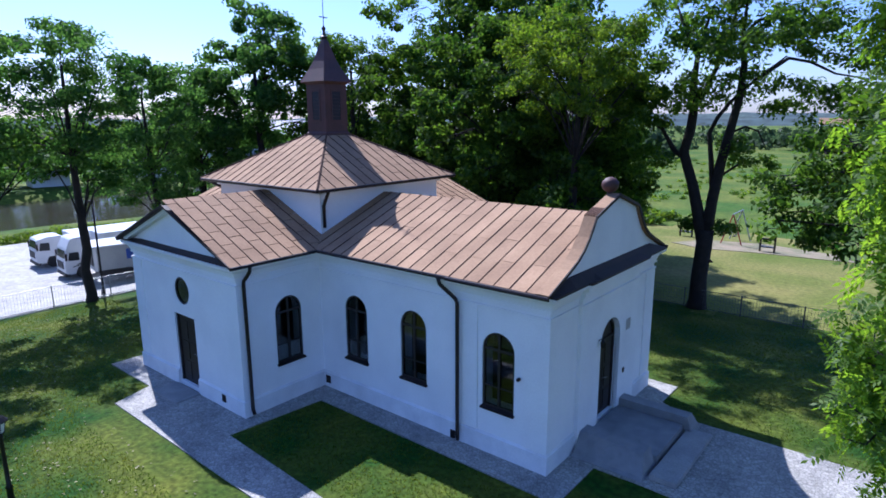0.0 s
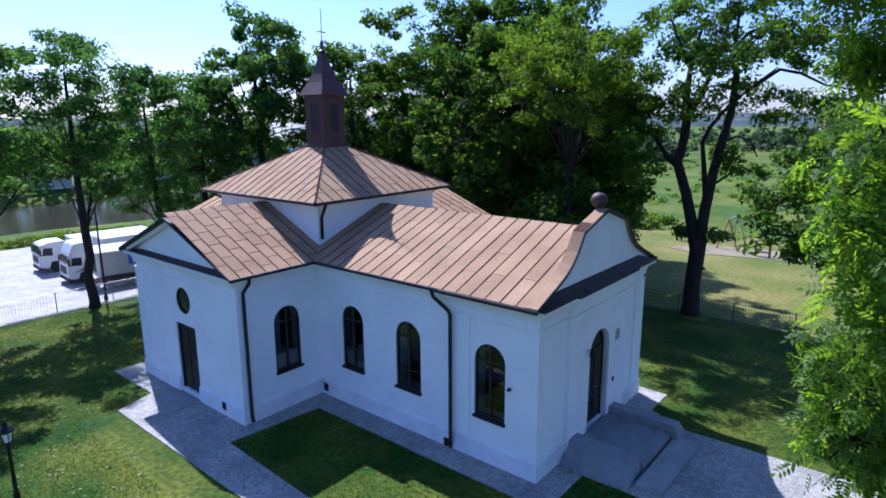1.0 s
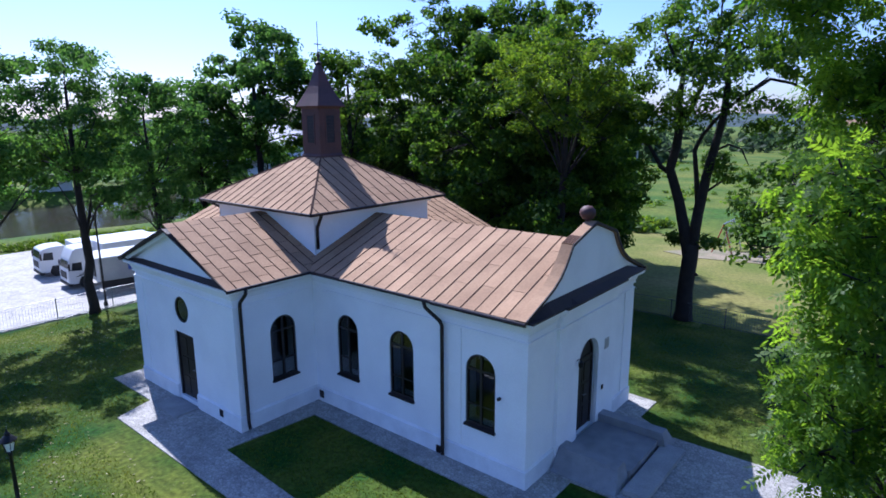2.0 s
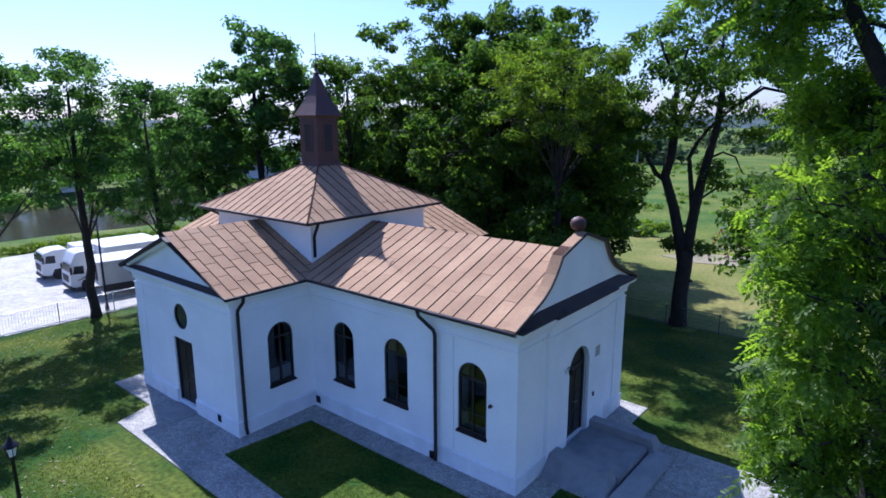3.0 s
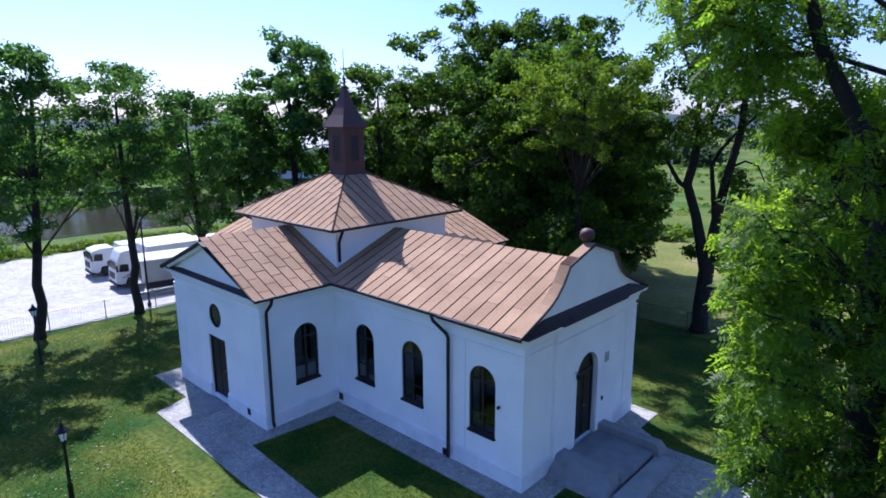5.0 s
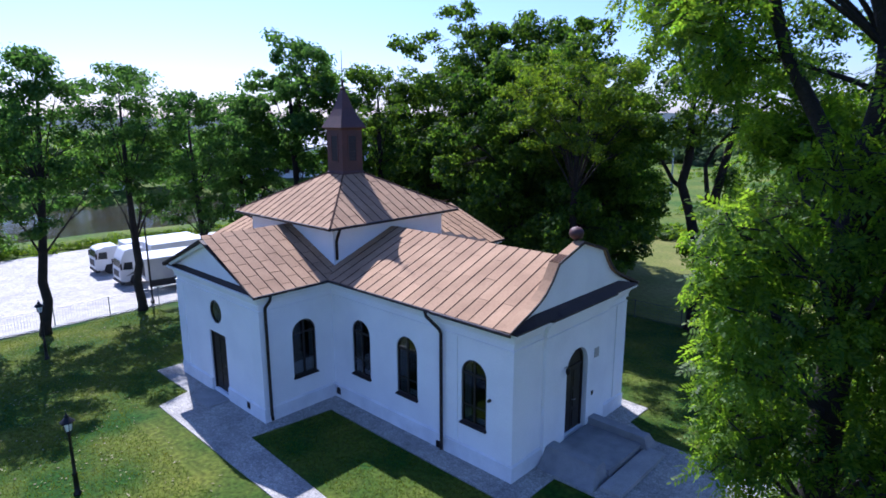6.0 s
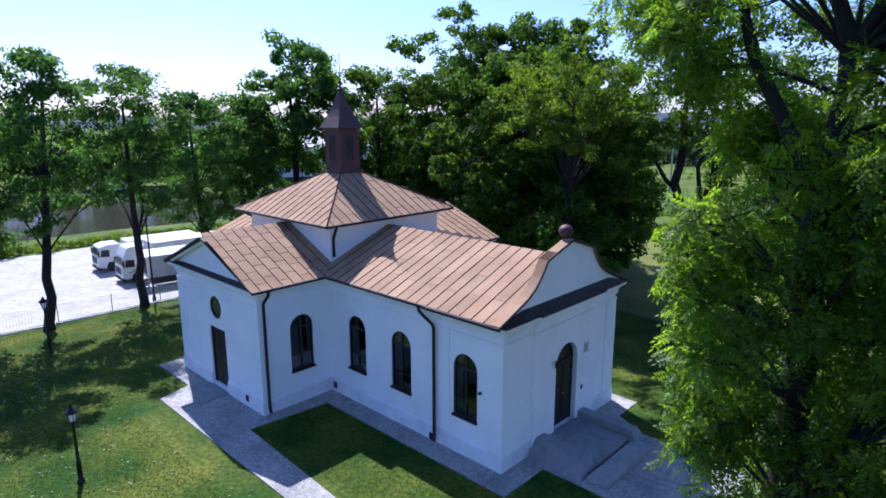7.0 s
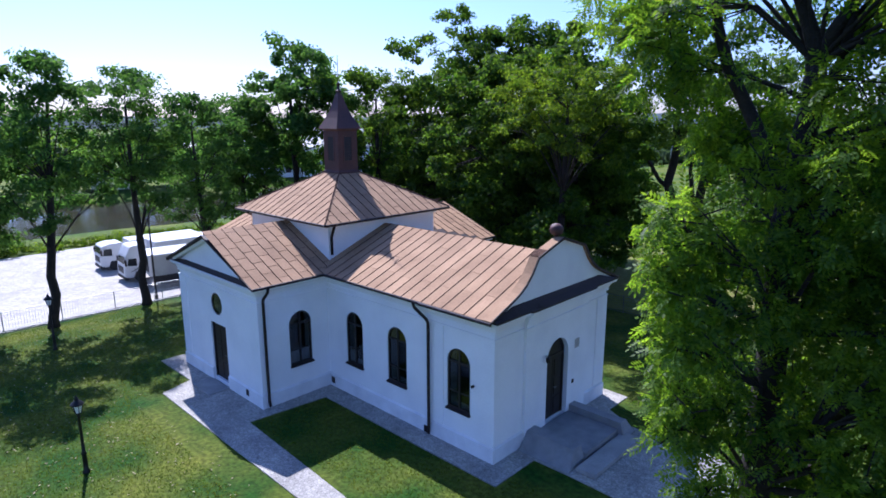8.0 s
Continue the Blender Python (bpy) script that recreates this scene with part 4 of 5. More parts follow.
def tree(base, trunk, blobs, seed, leaves, clusters=26, spread=0.75, per=90, leaf=(0.24, 0.13), material=None, label="", name="tree", inner=0.25, limbs=True, trunk_sides=10, droop=0.0, sprays=False, open_top=None):
    """A tree: trunk [(x, y, z, radius), ...] from the base; blobs [(x, y, z, rx, ry, rz), ...] are the crown's masses, each
    reached by a limb from the trunk and filled with clusters of leaves, thickest near its outside and sparser above the height open_top."""
    r = np.random.default_rng(seed)
    t = thing(name, base, label=label or "tall broad-leaved tree with dark trunk and green crown", category="tree", group="trees round the chapel")
    bm = bmesh.new()
    tube(bm, [p[:3] for p in trunk], [p[3] for p in trunk], trunk_sides)
    tp = np.array([p[:3] for p in trunk])
    quads = []
    for bx, by, bz, rx, ry, rz in blobs:
        bc, br = np.array((bx, by, bz)), np.array((rx, ry, rz))
        k = max(4, int(clusters * (rx * ry * rz) ** (2 / 3) / 3.0 * (0.68 if open_top and bz > open_top else 1.0)))
        d = r.normal(size=(k, 3))
        d /= np.linalg.norm(d, axis=1)[:, None]
        rad = (inner + (1 - inner) * r.random((k, 1)) ** 0.6)
        cen = bc + d * rad * br
        sp = spread * r.uniform(0.55, 1.15, k)
        quads.append(leaf_sprays(r, cen, sp, per, leaf[0], leaf[1]) if sprays else leaf_quads(r, cen, sp, per, leaf[0], leaf[1], droop))
        if limbs:
            low = tp[tp[:, 2] < bz - 0.2]
            j = low[np.argmin(np.linalg.norm((low - bc) * (1, 1, 0.8), axis=1))] if len(low) else tp[-1]
            seg = int(np.argmin(np.linalg.norm(tp - j, axis=1)))
            r0 = min(trunk[seg][3] * 0.3, 0.015 + 0.018 * np.linalg.norm(bc - j))
            mid = (j + bc) / 2 + r.normal(size=3) * 0.25
            mid[2] += 0.15 * np.linalg.norm(bc - j)
            tube(bm, [tuple(j), tuple(j * 0.72 + mid * 0.28 + (0, 0, 0.05)), tuple(mid), tuple(bc)], [r0, r0 * 0.85, r0 * 0.62, r0 * 0.35], 7)
            for q in cen[:: max(1, k // 9)]:
                m2 = (bc * 0.45 + q * 0.55) + r.normal(size=3) * 0.12
                s0 = mid if r.random() < 0.5 else bc
                tube(bm, [tuple(s0), tuple((s0 + m2) / 2 + r.normal(size=3) * 0.15), tuple(q)], [r0 * 0.35, r0 * 0.25, 0.012], 5)
    part("trunk", bm, BARK, t, "dark furrowed trunk and limbs", smooth=True)
    quads_object("crown", np.concatenate(quads), material or leaves, t)
    return t


def gz(x, y, dz=0.0):
    return (x, y, ground_z(x, y) + dz)


# the open, forked tree at the north fence
tree(gz(-2.0, 17.9), [(0, 0, -0.1, 0.50), (0.02, 0, 0.4, 0.40), (0, 0, 1.5, 0.36), (0.1, 0, 3.0, 0.36), (0.15, 0, 3.8, 0.34)],
     [(-1.6, -0.6, 10.0, 1.8, 1.8, 1.1), (0.6, 0.2, 10.6, 1.9, 1.9, 1.2), (2.8, 0.3, 10.0, 1.7, 1.7, 1.0), (4.6, 0.2, 9.3, 1.5, 1.4, 0.9), (1.4, -0.4, 12.6, 2.1, 2.0, 1.3), (-1.2, 0.5, 12.8, 2.0, 2.0, 1.3),
      (3.8, 0.4, 12.2, 1.8, 1.8, 1.2), (5.6, 0.5, 11.2, 1.3, 1.3, 0.8), (0.4, 0.5, 15.0, 2.2, 2.0, 1.4), (3.4, 0, 14.6, 2.0, 2.0, 1.3), (-3.0, -0.4, 8.6, 1.4, 1.3, 0.9), (-2.4, 0.4, 7.0, 1.0, 1.0, 0.7),
      (1.2, 0.6, 7.4, 0.8, 0.7, 0.6), (1.9, 0.5, 6.7, 0.7, 0.7, 0.5), (0.5, 0.6, 7.9, 0.5, 0.5, 0.5), (0.9, 0.6, 3.9, 0.6, 0.5, 0.3), (-0.7, 0.4, 4.0, 0.35, 0.35, 0.35), (-2.2, -3.0, 10.8, 1.6, 1.4, 0.9), (0.4, -3.4, 11.6, 1.7, 1.5, 0.9), (2.6, -3.0, 11.8, 1.6, 1.4, 0.9), (-0.8, -2.8, 13.4, 1.8, 1.5, 1.0), (4.2, -2.4, 12.6, 1.5, 1.3, 0.9), (-4.0, -2.6, 11.0, 1.5, 1.4, 0.9), (-3.6, -1.0, 13.0, 1.6, 1.6, 1.0), (-5.0, 0.0, 11.4, 1.5, 1.5, 0.9), (5.4, -1.4, 14.0, 1.5, 1.5, 1.0), (-3.4, -1.5, 9.7, 1.8, 1.6, 1.0), (-1.6, -2.0, 9.6, 1.5, 1.4, 0.8), (-4.6, -1.0, 8.6, 1.3, 1.2, 0.9)], 11, LEAF, clusters=20, spread=0.7, per=100, leaf=(0.22, 0.11),
     label="open-crowned tree with forked dark trunk by the fence", limbs=False)
t_a = [o for o in bpy.data.objects if o.name.startswith("tree") and o.parent is None][-1]
bm = bmesh.new()
for path, rad in (([(0.05, 0, 3.2), (-0.30, 0, 4.6), (-0.62, 0.0, 5.8), (-1.12, -0.1, 7.3), (-0.92, 0, 8.4), (-0.88, 0.1, 9.3), (-1.0, 0.1, 10.2), (-0.86, 0.1, 12.1), (-0.42, 0.2, 13.7)], [0.32, 0.28, 0.25, 0.23, 0.22, 0.20, 0.16, 0.10, 0.05]),
                  ([(0.12, 0, 3.2), (0.26, 0.1, 5.2), (0.50, 0.1, 7.0), (0.80, 0.1, 8.6), (1.0, 0.2, 9.8), (1.05, 0.2, 11.1), (0.88, 0.2, 12.3), (0.95, 0.2, 14.2)], [0.28, 0.25, 0.22, 0.19, 0.16, 0.14, 0.10, 0.04]),
                  ([(0.26, 0.1, 5.4), (0.06, 0.1, 7.0), (-0.12, 0.1, 8.2), (0.15, 0.2, 8.9), (0.58, 0.2, 9.5), (1.44, 0.3, 10.4), (2.6, 0.5, 11.4)], [0.13, 0.12, 0.10, 0.09, 0.08, 0.06, 0.03]),
                  ([(-1.05, 0.1, 7.0), (-1.6, 0, 7.4), (-2.2, -0.1, 8.4), (-3.0, -0.3, 8.9)], [0.13, 0.12, 0.09, 0.04]),
                  ([(1.44, 0.3, 10.4), (2.7, 0.4, 11.3), (3.5, 0.5, 11.1), (4.4, 0.6, 10.6), (5.8, 0.8, 10.3)], [0.08, 0.07, 0.06, 0.04, 0.02]),
                  ([(0.88, 0.2, 12.3), (1.4, 0.3, 12.9), (2.5, 0.4, 13.2)], [0.09, 0.07, 0.03]),
                  ([(-0.7, 0.2, 9.6), (-0.1, 0.2, 11.0), (0.5, 0.2, 12.8), (0.5, 0.3, 15.0)], [0.12, 0.10, 0.07, 0.03]),
                  ([(-0.94, 0.1, 11.6), (-1.6, 0, 13.0), (-2.1, 0.1, 14.2)], [0.10, 0.07, 0.03]),
                  ([(0.75, 0.1, 8.2), (1.3, 0.3, 8.5), (1.85, 0.3, 8.3), (2.2, 0.3, 7.6)], [0.06, 0.05, 0.04, 0.02]),
                  ([(0.4, 0.1, 6.2), (1.1, 0.4, 6.8), (1.6, 0.6, 7.0)], [0.06, 0.05, 0.02]),
                  ([(0.25, 0, 2.3), (0.45, 0, 2.35), (0.55, 0, 2.30)], [0.12, 0.08, 0.03])):
    tube(bm, path, rad, 8)
part("limb", bm, BARK, t_a, "long forking dark limbs", smooth=True)


def round_tree(x, y, h, w, seed, low=2.5, material=None, label="", trunk_r=0.28, dens=24, leaf=(0.25, 0.155), per=100, spread=0.72, wy=None, lean=(0, 0)):
    """A full broad crown built from masses set round and above the trunk, which may lean by some metres at its top."""
    r = np.random.default_rng(seed)
    wy = wy or w
    blobs = []
    n = 24
    for i in range(n):
        f = (i + 0.5) / n
        z = low + 0.8 + (h - low - 1.6) * f
        reach = math.sin(math.pi * min(0.97, 0.22 + 0.63 * f)) ** 0.8
        a = i * 2.4 + r.uniform(-0.5, 0.5)
        d = reach * (r.uniform(0.55, 0.92) if i < n - 2 else 0.25)
        rr = (0.20 + 0.13 * r.random()) * reach + 0.12
        blobs.append((w * d * math.cos(a), wy * d * math.sin(a), z + r.uniform(-0.4, 0.4), w * rr, wy * rr, 0.42 * (w + wy) / 2 * rr + 0.25))
    for k in range(3):
        blobs.append((r.uniform(-0.2, 0.2) * w, r.uniform(-0.2, 0.2) * wy, low + (h - low) * (0.35 + 0.22 * k), 0.42 * w, 0.42 * wy, 0.14 * (h - low)))
    blobs = [(bx + lean[0] * bz / h, by + lean[1] * bz / h, bz, rx, ry, rz) for bx, by, bz, rx, ry, rz in blobs]
    bend = r.uniform(-0.3, 0.3, 2)
    knee = r.uniform(-0.12, 0.12, 4)
    trunk = [(f * lean[0] + b * bend[0] + k0, f * lean[1] + b * bend[1] + k1, h * f - (0.1 if f == 0 else 0), trunk_r * g)
             for f, b, k0, k1, g in ((0, 0, 0, 0, 1.35), (0.03, 0, 0, 0, 1.05), (0.12, 0.2, knee[0], knee[1], 0.95), (0.19, 0.3, knee[2], knee[3], 0.9), (0.27, 0.4, 0, 0, 0.85), (0.5, 1.0, 0, 0, 0.6), (0.8, 1.3, 0, 0, 0.25))]
    return tree(gz(x, y), trunk, blobs, seed, LEAF, clusters=dens, inner=0.4, spread=spread, per=per, leaf=leaf, material=material, label=label)


DENSE = "dense dark green deciduous tree behind the chapel"
# row along the north fence
round_tree(-6.2, 12.6, 13.2, 3.3, 21, 7.9, LEAF_LIGHT, "fine-leaved light green tree just behind the chapel", 0.26, 19, (0.17, 0.08), 120, 0.55)
round_tree(-9.2, 18.4, 15.0, 4.5, 29, 1.4, LEAF, DENSE, 0.28, 21, (0.25, 0.16), 100, 0.74)
round_tree(-11.6, 14.9, 14.2, 4.4, 20, 0.8, LEAF, DENSE, 0.26, 23, (0.25, 0.16), 100, 0.74)
round_tree(-6.6, 12.8, 7.6, 2.4, 38, 0.3, LEAF, "low dark bushy tree shaded behind the chapel", 0.14, 26, (0.22, 0.14), 90, 0.6)
round_tree(-21.5, 22.0, 15.6, 4.6, 19, 3.0, LEAF, DENSE, 0.28, 12, (0.25, 0.16), 100, 0.74)
round_tree(-13.2, 20.5, 17.4, 5.6, 22, 1.6, LEAF, DENSE, 0.28, 18, (0.25, 0.16), 100, 0.74)
round_tree(-18.2, 19.6, 17.7, 5.4, 23, 1.2, LEAF, DENSE, 0.28, 18, (0.25, 0.16), 100, 0.74)
round_tree(-22.6, 15.3, 14.6, 5.3, 24, 1.2, LEAF, DENSE, 0.28, 16, (0.25, 0.16), 100, 0.74)
round_tree(-27.1, 11.6, 16.6, 5.0, 25, 1.5, LEAF_WEST, "tall loose-crowned deciduous tree", 0.3, 18, (0.28, 0.18), 85, 0.75)
round_tree(-25.0, 21.5, 10.0, 4.6, 26, 0.4, LEAF, DENSE, 0.28, 36)
round_tree(-12.0, 25.5, 9.5, 4.6, 27, 0.4, LEAF, DENSE, 0.28, 36)
round_tree(-19.0, 27.0, 9.5, 5.0, 28, 0.4, LEAF, DENSE, 0.28, 36)
# row along the car park fence
WESTROW = "slender deciduous tree by the car park fence"
round_tree(-24.15, -0.5, 13.4, 2.9, 31, 4.6, LEAF_WEST, WESTROW, 0.22, 16, (0.19, 0.12), 120, 0.72, lean=(0.4, 0.3))
round_tree(-23.25, -5.2, 13.6, 2.6, 32, 4.8, LEAF_WEST, WESTROW, 0.22, 16, (0.19, 0.12), 120, 0.72, lean=(1.0, 0.8))
round_tree(-25.4, 3.9, 12.0, 2.7, 33, 3.9, LEAF_WEST, WESTROW, 0.22, 15, (0.19, 0.12), 120, 0.72)
round_tree(-24.6, -8.6, 10.6, 3.0, 34, 3.0, LEAF_WEST, WESTROW, 0.24, 21, (0.25, 0.16), 85, 0.72)
round_tree(-29.0, 8.5, 13.0, 3.4, 36, 3.2, LEAF_WEST, WESTROW, 0.24, 21, (0.25, 0.16), 85, 0.72)
# tree beyond the entrance path
tree(gz(8.6, 7.6), [(0, 0, -0.1, 0.36), (0, 0, 0.4, 0.28), (-0.2, -0.1, 3.0, 0.25), (-0.4, -0.2, 5.5, 0.2), (-0.5, -0.2, 8.5, 0.12), (-0.5, 0, 11, 0.05)],
     [(-4.1, -1.1, 7.4, 1.2, 1.2, 0.9), (-4.5, -0.8, 6.3, 1.0, 1.0, 0.8), (-3.2, -1.3, 8.4, 1.3, 1.2, 1.0), (-3.7, -1.5, 5.8, 1.0, 1.0, 0.7), (-2.5, -1.2, 6.9, 1.4, 1.2, 1.2), (-1.2, -0.8, 8.6, 1.6, 1.5, 1.2),
      (-2.6, 0.6, 9.2, 1.5, 1.5, 1.1), (-0.4, 0.4, 10.6, 1.8, 1.7, 1.2), (-1.4, -1.4, 5.4, 1.3, 1.1, 0.9), (0.6, -0.6, 7.4, 1.6, 1.5, 1.3), (1.2, 1.0, 9.0, 1.6, 1.6, 1.2), (-4.9, -0.4, 5.4, 0.6, 0.6, 0.5), (-3.9, -0.6, 5.0, 0.7, 0.6, 0.4),
      (-5.4, -0.9, 6.3, 0.8, 0.8, 0.6), (-5.6, -1.0, 5.4, 0.7, 0.7, 0.5), (-4.8, -0.6, 7.2, 0.9, 0.8, 0.6), (-4.6, -0.3, 4.8, 0.8, 0.7, 0.4), (-3.4, 0.2, 6.4, 1.0, 0.9, 0.8)],
     37, LEAF, clusters=38, spread=0.6, per=95, leaf=(0.19, 0.09), label="leafy tree with low hanging boughs by the entrance path")
# shrub against the north-west corner of the park
round_tree(-19.6, 5.4, 4.5, 1.7, 35, 0.3, LEAF, "bushy dark evergreen shrub", 0.08, 40, (0.16, 0.08), 90, 0.4)

# the near ash tree with hanging leafy twigs
NB = (7.05, -1.1)
tree(gz(*NB), [(0, 0, -0.1, 0.46), (0, 0, 0.5, 0.36), (-0.03, 0, 3.0, 0.28), (-0.02, 0, 6.0, 0.24), (-0.09, 0, 7.8, 0.21), (0.02, 0, 9.2, 0.19), (0.12, 0, 9.9, 0.17), (0.1, 0, 10.5, 0.15)],
     [(-1.05, -1.7, 8.0, 0.7, 0.7, 0.8), (-1.05, -1.9, 7.1, 0.6, 0.6, 0.7), (-0.90, -1.8, 6.2, 0.6, 0.6, 0.7), (-1.10, -1.2, 5.2, 0.6, 0.6, 0.8), (-1.05, -1.1, 4.3, 0.55, 0.5, 0.7), (-0.50, -1.2, 3.4, 0.55, 0.5, 0.7), (-0.2, -1.3, 6.6, 0.5, 0.4, 0.9), (-0.3, -0.9, 4.8, 0.5, 0.4, 0.8),
      (-0.9, -0.6, 7.0, 0.6, 0.7, 1.3), (0.5, 0.3, 6.4, 1.2, 0.9, 1.6), (1.6, 0.1, 7.6, 1.0, 0.9, 1.3), (2.3, 0.4, 5.8, 1.0, 0.9, 1.6), 
      (-1.9, -0.3, 10.5, 1.0, 0.9, 0.8), (-3.0, 0.4, 11.8, 1.3, 1.1, 0.9), (0.6, 0.9, 12.6, 1.4, 1.2, 1.0), (1.9, 0.4, 11.6, 1.2, 1.2, 1.1),
      (2.6, 0.2, 10.0, 1.2, 1.0, 1.0), (-3.6, 1.2, 12.8, 1.3, 1.2, 0.9), (-1.8, 1.0, 13.8, 1.6, 1.4, 1.1), (0.8, 0.4, 14.4, 1.8, 1.6, 1.2), (3.0, 0.8, 13.2, 1.5, 1.4, 1.2), (-0.9, 0.9, 9.4, 0.9, 0.9, 0.7), (3.2, 0.8, 8.2, 1.0, 1.0, 1.2), (2.0, -1.2, 4.2, 1.2, 0.7, 1.3), (2.2, -1.0, 8.8, 0.9, 0.7, 0.8), (3.2, -0.6, 6.4, 1.0, 0.9, 1.6), (3.6, 0.2, 3.8, 1.2, 1.0, 1.3), (0.8, 0.6, 3.0, 1.2, 1.0, 0.9), (2.2, -0.8, 10.8, 0.9, 0.6, 0.8), (-2.2, -0.8, 11.4, 0.9, 0.6, 0.7), (3.4, -0.4, 11.6, 1.0, 0.8, 0.9), (0.6, 1.2, 5.0, 1.1, 0.8, 1.4), (1.6, 1.4, 7.2, 1.1, 0.8, 1.4), (-0.2, 1.0, 7.8, 0.9, 0.7, 1.2), (2.4, 1.2, 4.2, 1.1, 0.9, 1.3), (1.2, 1.4, 9.0, 1.0, 0.8, 0.8), (-0.3, 1.0, 3.2, 0.9, 0.7, 1.0), (3.4, 1.6, 6.2, 1.0, 0.9, 1.6), (1.5, -1.3, 11.8, 1.0, 0.6, 0.8), (2.9, -1.2, 10.0, 0.9, 0.6, 0.8),
      (0.5, -1.0, 7.9, 0.7, 0.4, 0.6), (-0.2, -1.0, 8.9, 0.6, 0.4, 0.5), (0.9, -1.1, 9.0, 0.6, 0.4, 0.5), (0.7, -0.9, 4.6, 0.6, 0.4, 0.6), (1.5, -0.9, 6.0, 0.6, 0.4, 0.8), (-1.2, 0.8, 9.3, 1.0, 0.8, 0.6), (0.9, -0.7, 10.2, 0.8, 0.5, 0.6), (1.9, -0.2, 10.9, 0.8, 0.6, 0.7), (-0.5, -0.6, 12.2, 0.8, 0.5, 0.6), (1.6, 0.6, 9.4, 0.9, 0.7, 0.6), (0.5, 0.9, 11.0, 0.8, 0.7, 0.7)],
     41, LEAF_NEAR, clusters=195, spread=0.36, per=11, leaf=(0.105, 0.046), sprays=True, label="tall near ash tree with hanging sunlit leaf sprays", trunk_sides=14, droop=0.5, open_top=9.8)
t_n = [o for o in bpy.data.objects if o.name.startswith("tree") and o.parent is None][-1]
bm = bmesh.new()
for path, rad in (([(-0.10, 0, 8.4), (-0.45, -0.1, 9.2), (-0.75, -0.2, 9.8), (-1.12, -0.25, 10.5), (-1.35, -0.3, 11.2), (-1.5, -0.3, 12.2), (-1.8, 0, 14.0)], [0.12, 0.115, 0.11, 0.10, 0.09, 0.07, 0.04]),
                  ([(0.1, 0, 10.3), (0.05, 0, 10.8), (-0.1, 0, 11.2), (-0.26, 0, 11.6), (-0.7, 0.1, 13.2), (-0.9, 0.3, 15)], [0.14, 0.13, 0.11, 0.10, 0.07, 0.04]),
                  ([(0.1, 0, 10.5), (0.28, 0, 11.0), (0.54, 0.1, 11.5), (0.9, 0.1, 12.8), (1.2, 0.2, 14.8)], [0.11, 0.10, 0.09, 0.07, 0.04]),
                  ([(0.12, 0, 9.7), (0.30, 0, 10.15), (0.44, 0.05, 10.6), (0.48, 0.1, 11.4), (0.6, 0.1, 12.6)], [0.09, 0.08, 0.075, 0.07, 0.04]),
                  ([(-0.05, 0, 7.4), (0.6, 0.3, 8.6), (1.4, 0.5, 9.8), (2.4, 0.6, 11)], [0.09, 0.07, 0.06, 0.03])):
    tube(bm, path, rad, 10)
part("limb", bm, BARK, t_n, "heavy dark forking limbs", smooth=True)


# ---- fences ----
def mesh_fence(name, a, b, bays, height, label, metal):
    """Posts, rails and a welded wire panel in each bay, following the ground."""
    a, b = Vector(a), Vector(b)
    f = thing(name, (*a, ground_z(*a)), label=label, category="fence")
    d = (b - a) / bays
    org = Vector((*a, ground_z(*a)))
    for i in range(bays + 1):
        p = a + d * i
        q = Vector((*p, ground_z(*p))) - org
        bm = bmesh.new()
        tube(bm, [q + Vector((0, 0, -0.2)), q + Vector((0, 0, height + 0.05))], 0.03, 6)
        part("post", bm, metal, f)
        if i == bays:
            break
        p2 = a + d * (i + 1)
        q2 = Vector((*p2, ground_z(*p2))) - org
        bm = bmesh.new()
        for h in (0.08, height):
            tube(bm, [q + Vector((0, 0, h)), q2 + Vector((0, 0, h))], 0.014, 5)
        part("rail", bm, metal, f)
        bm = bmesh.new()
        n = int(d.length / 0.12)
        side = Vector((-d.y, d.x, 0)).normalized() * 0.004
        for k in range(1, n):
            m = q.lerp(q2, k / n)
            w = (q2 - q).normalized() * 0.004
            prism(bm, [m - w - side, m + w - side, m + w + side, m - w + side], (0, 0, height))
        for k in range(1, 5):
            z = Vector((0, 0, height * k / 5))
            prism(bm, [q + z, q2 + z, q2 + z + Vector((0, 0, 0.008)), q + z + Vector((0, 0, 0.008))], side * 2)
        part("wire_panel", bm, metal, f)
    return f


mesh_fence("fence", (-7.5, 17.6), (12.5, 17.75), 8, 0.95, "low grey wire-mesh fence along the lawn", FENCE)
mesh_fence("fence", (-24.5, -22.0), (-24.5, 10.5), 13, 1.05, "grey wire-mesh fence beside the car park", STEEL)
sheet("kerb_car_park", [(-24.85, -42), (-24.65, -42), (-24.65, 12), (-24.85, 12)], CONCRETE, 0.12, 3.0, "pale concrete kerb at the car park edge", "kerb")


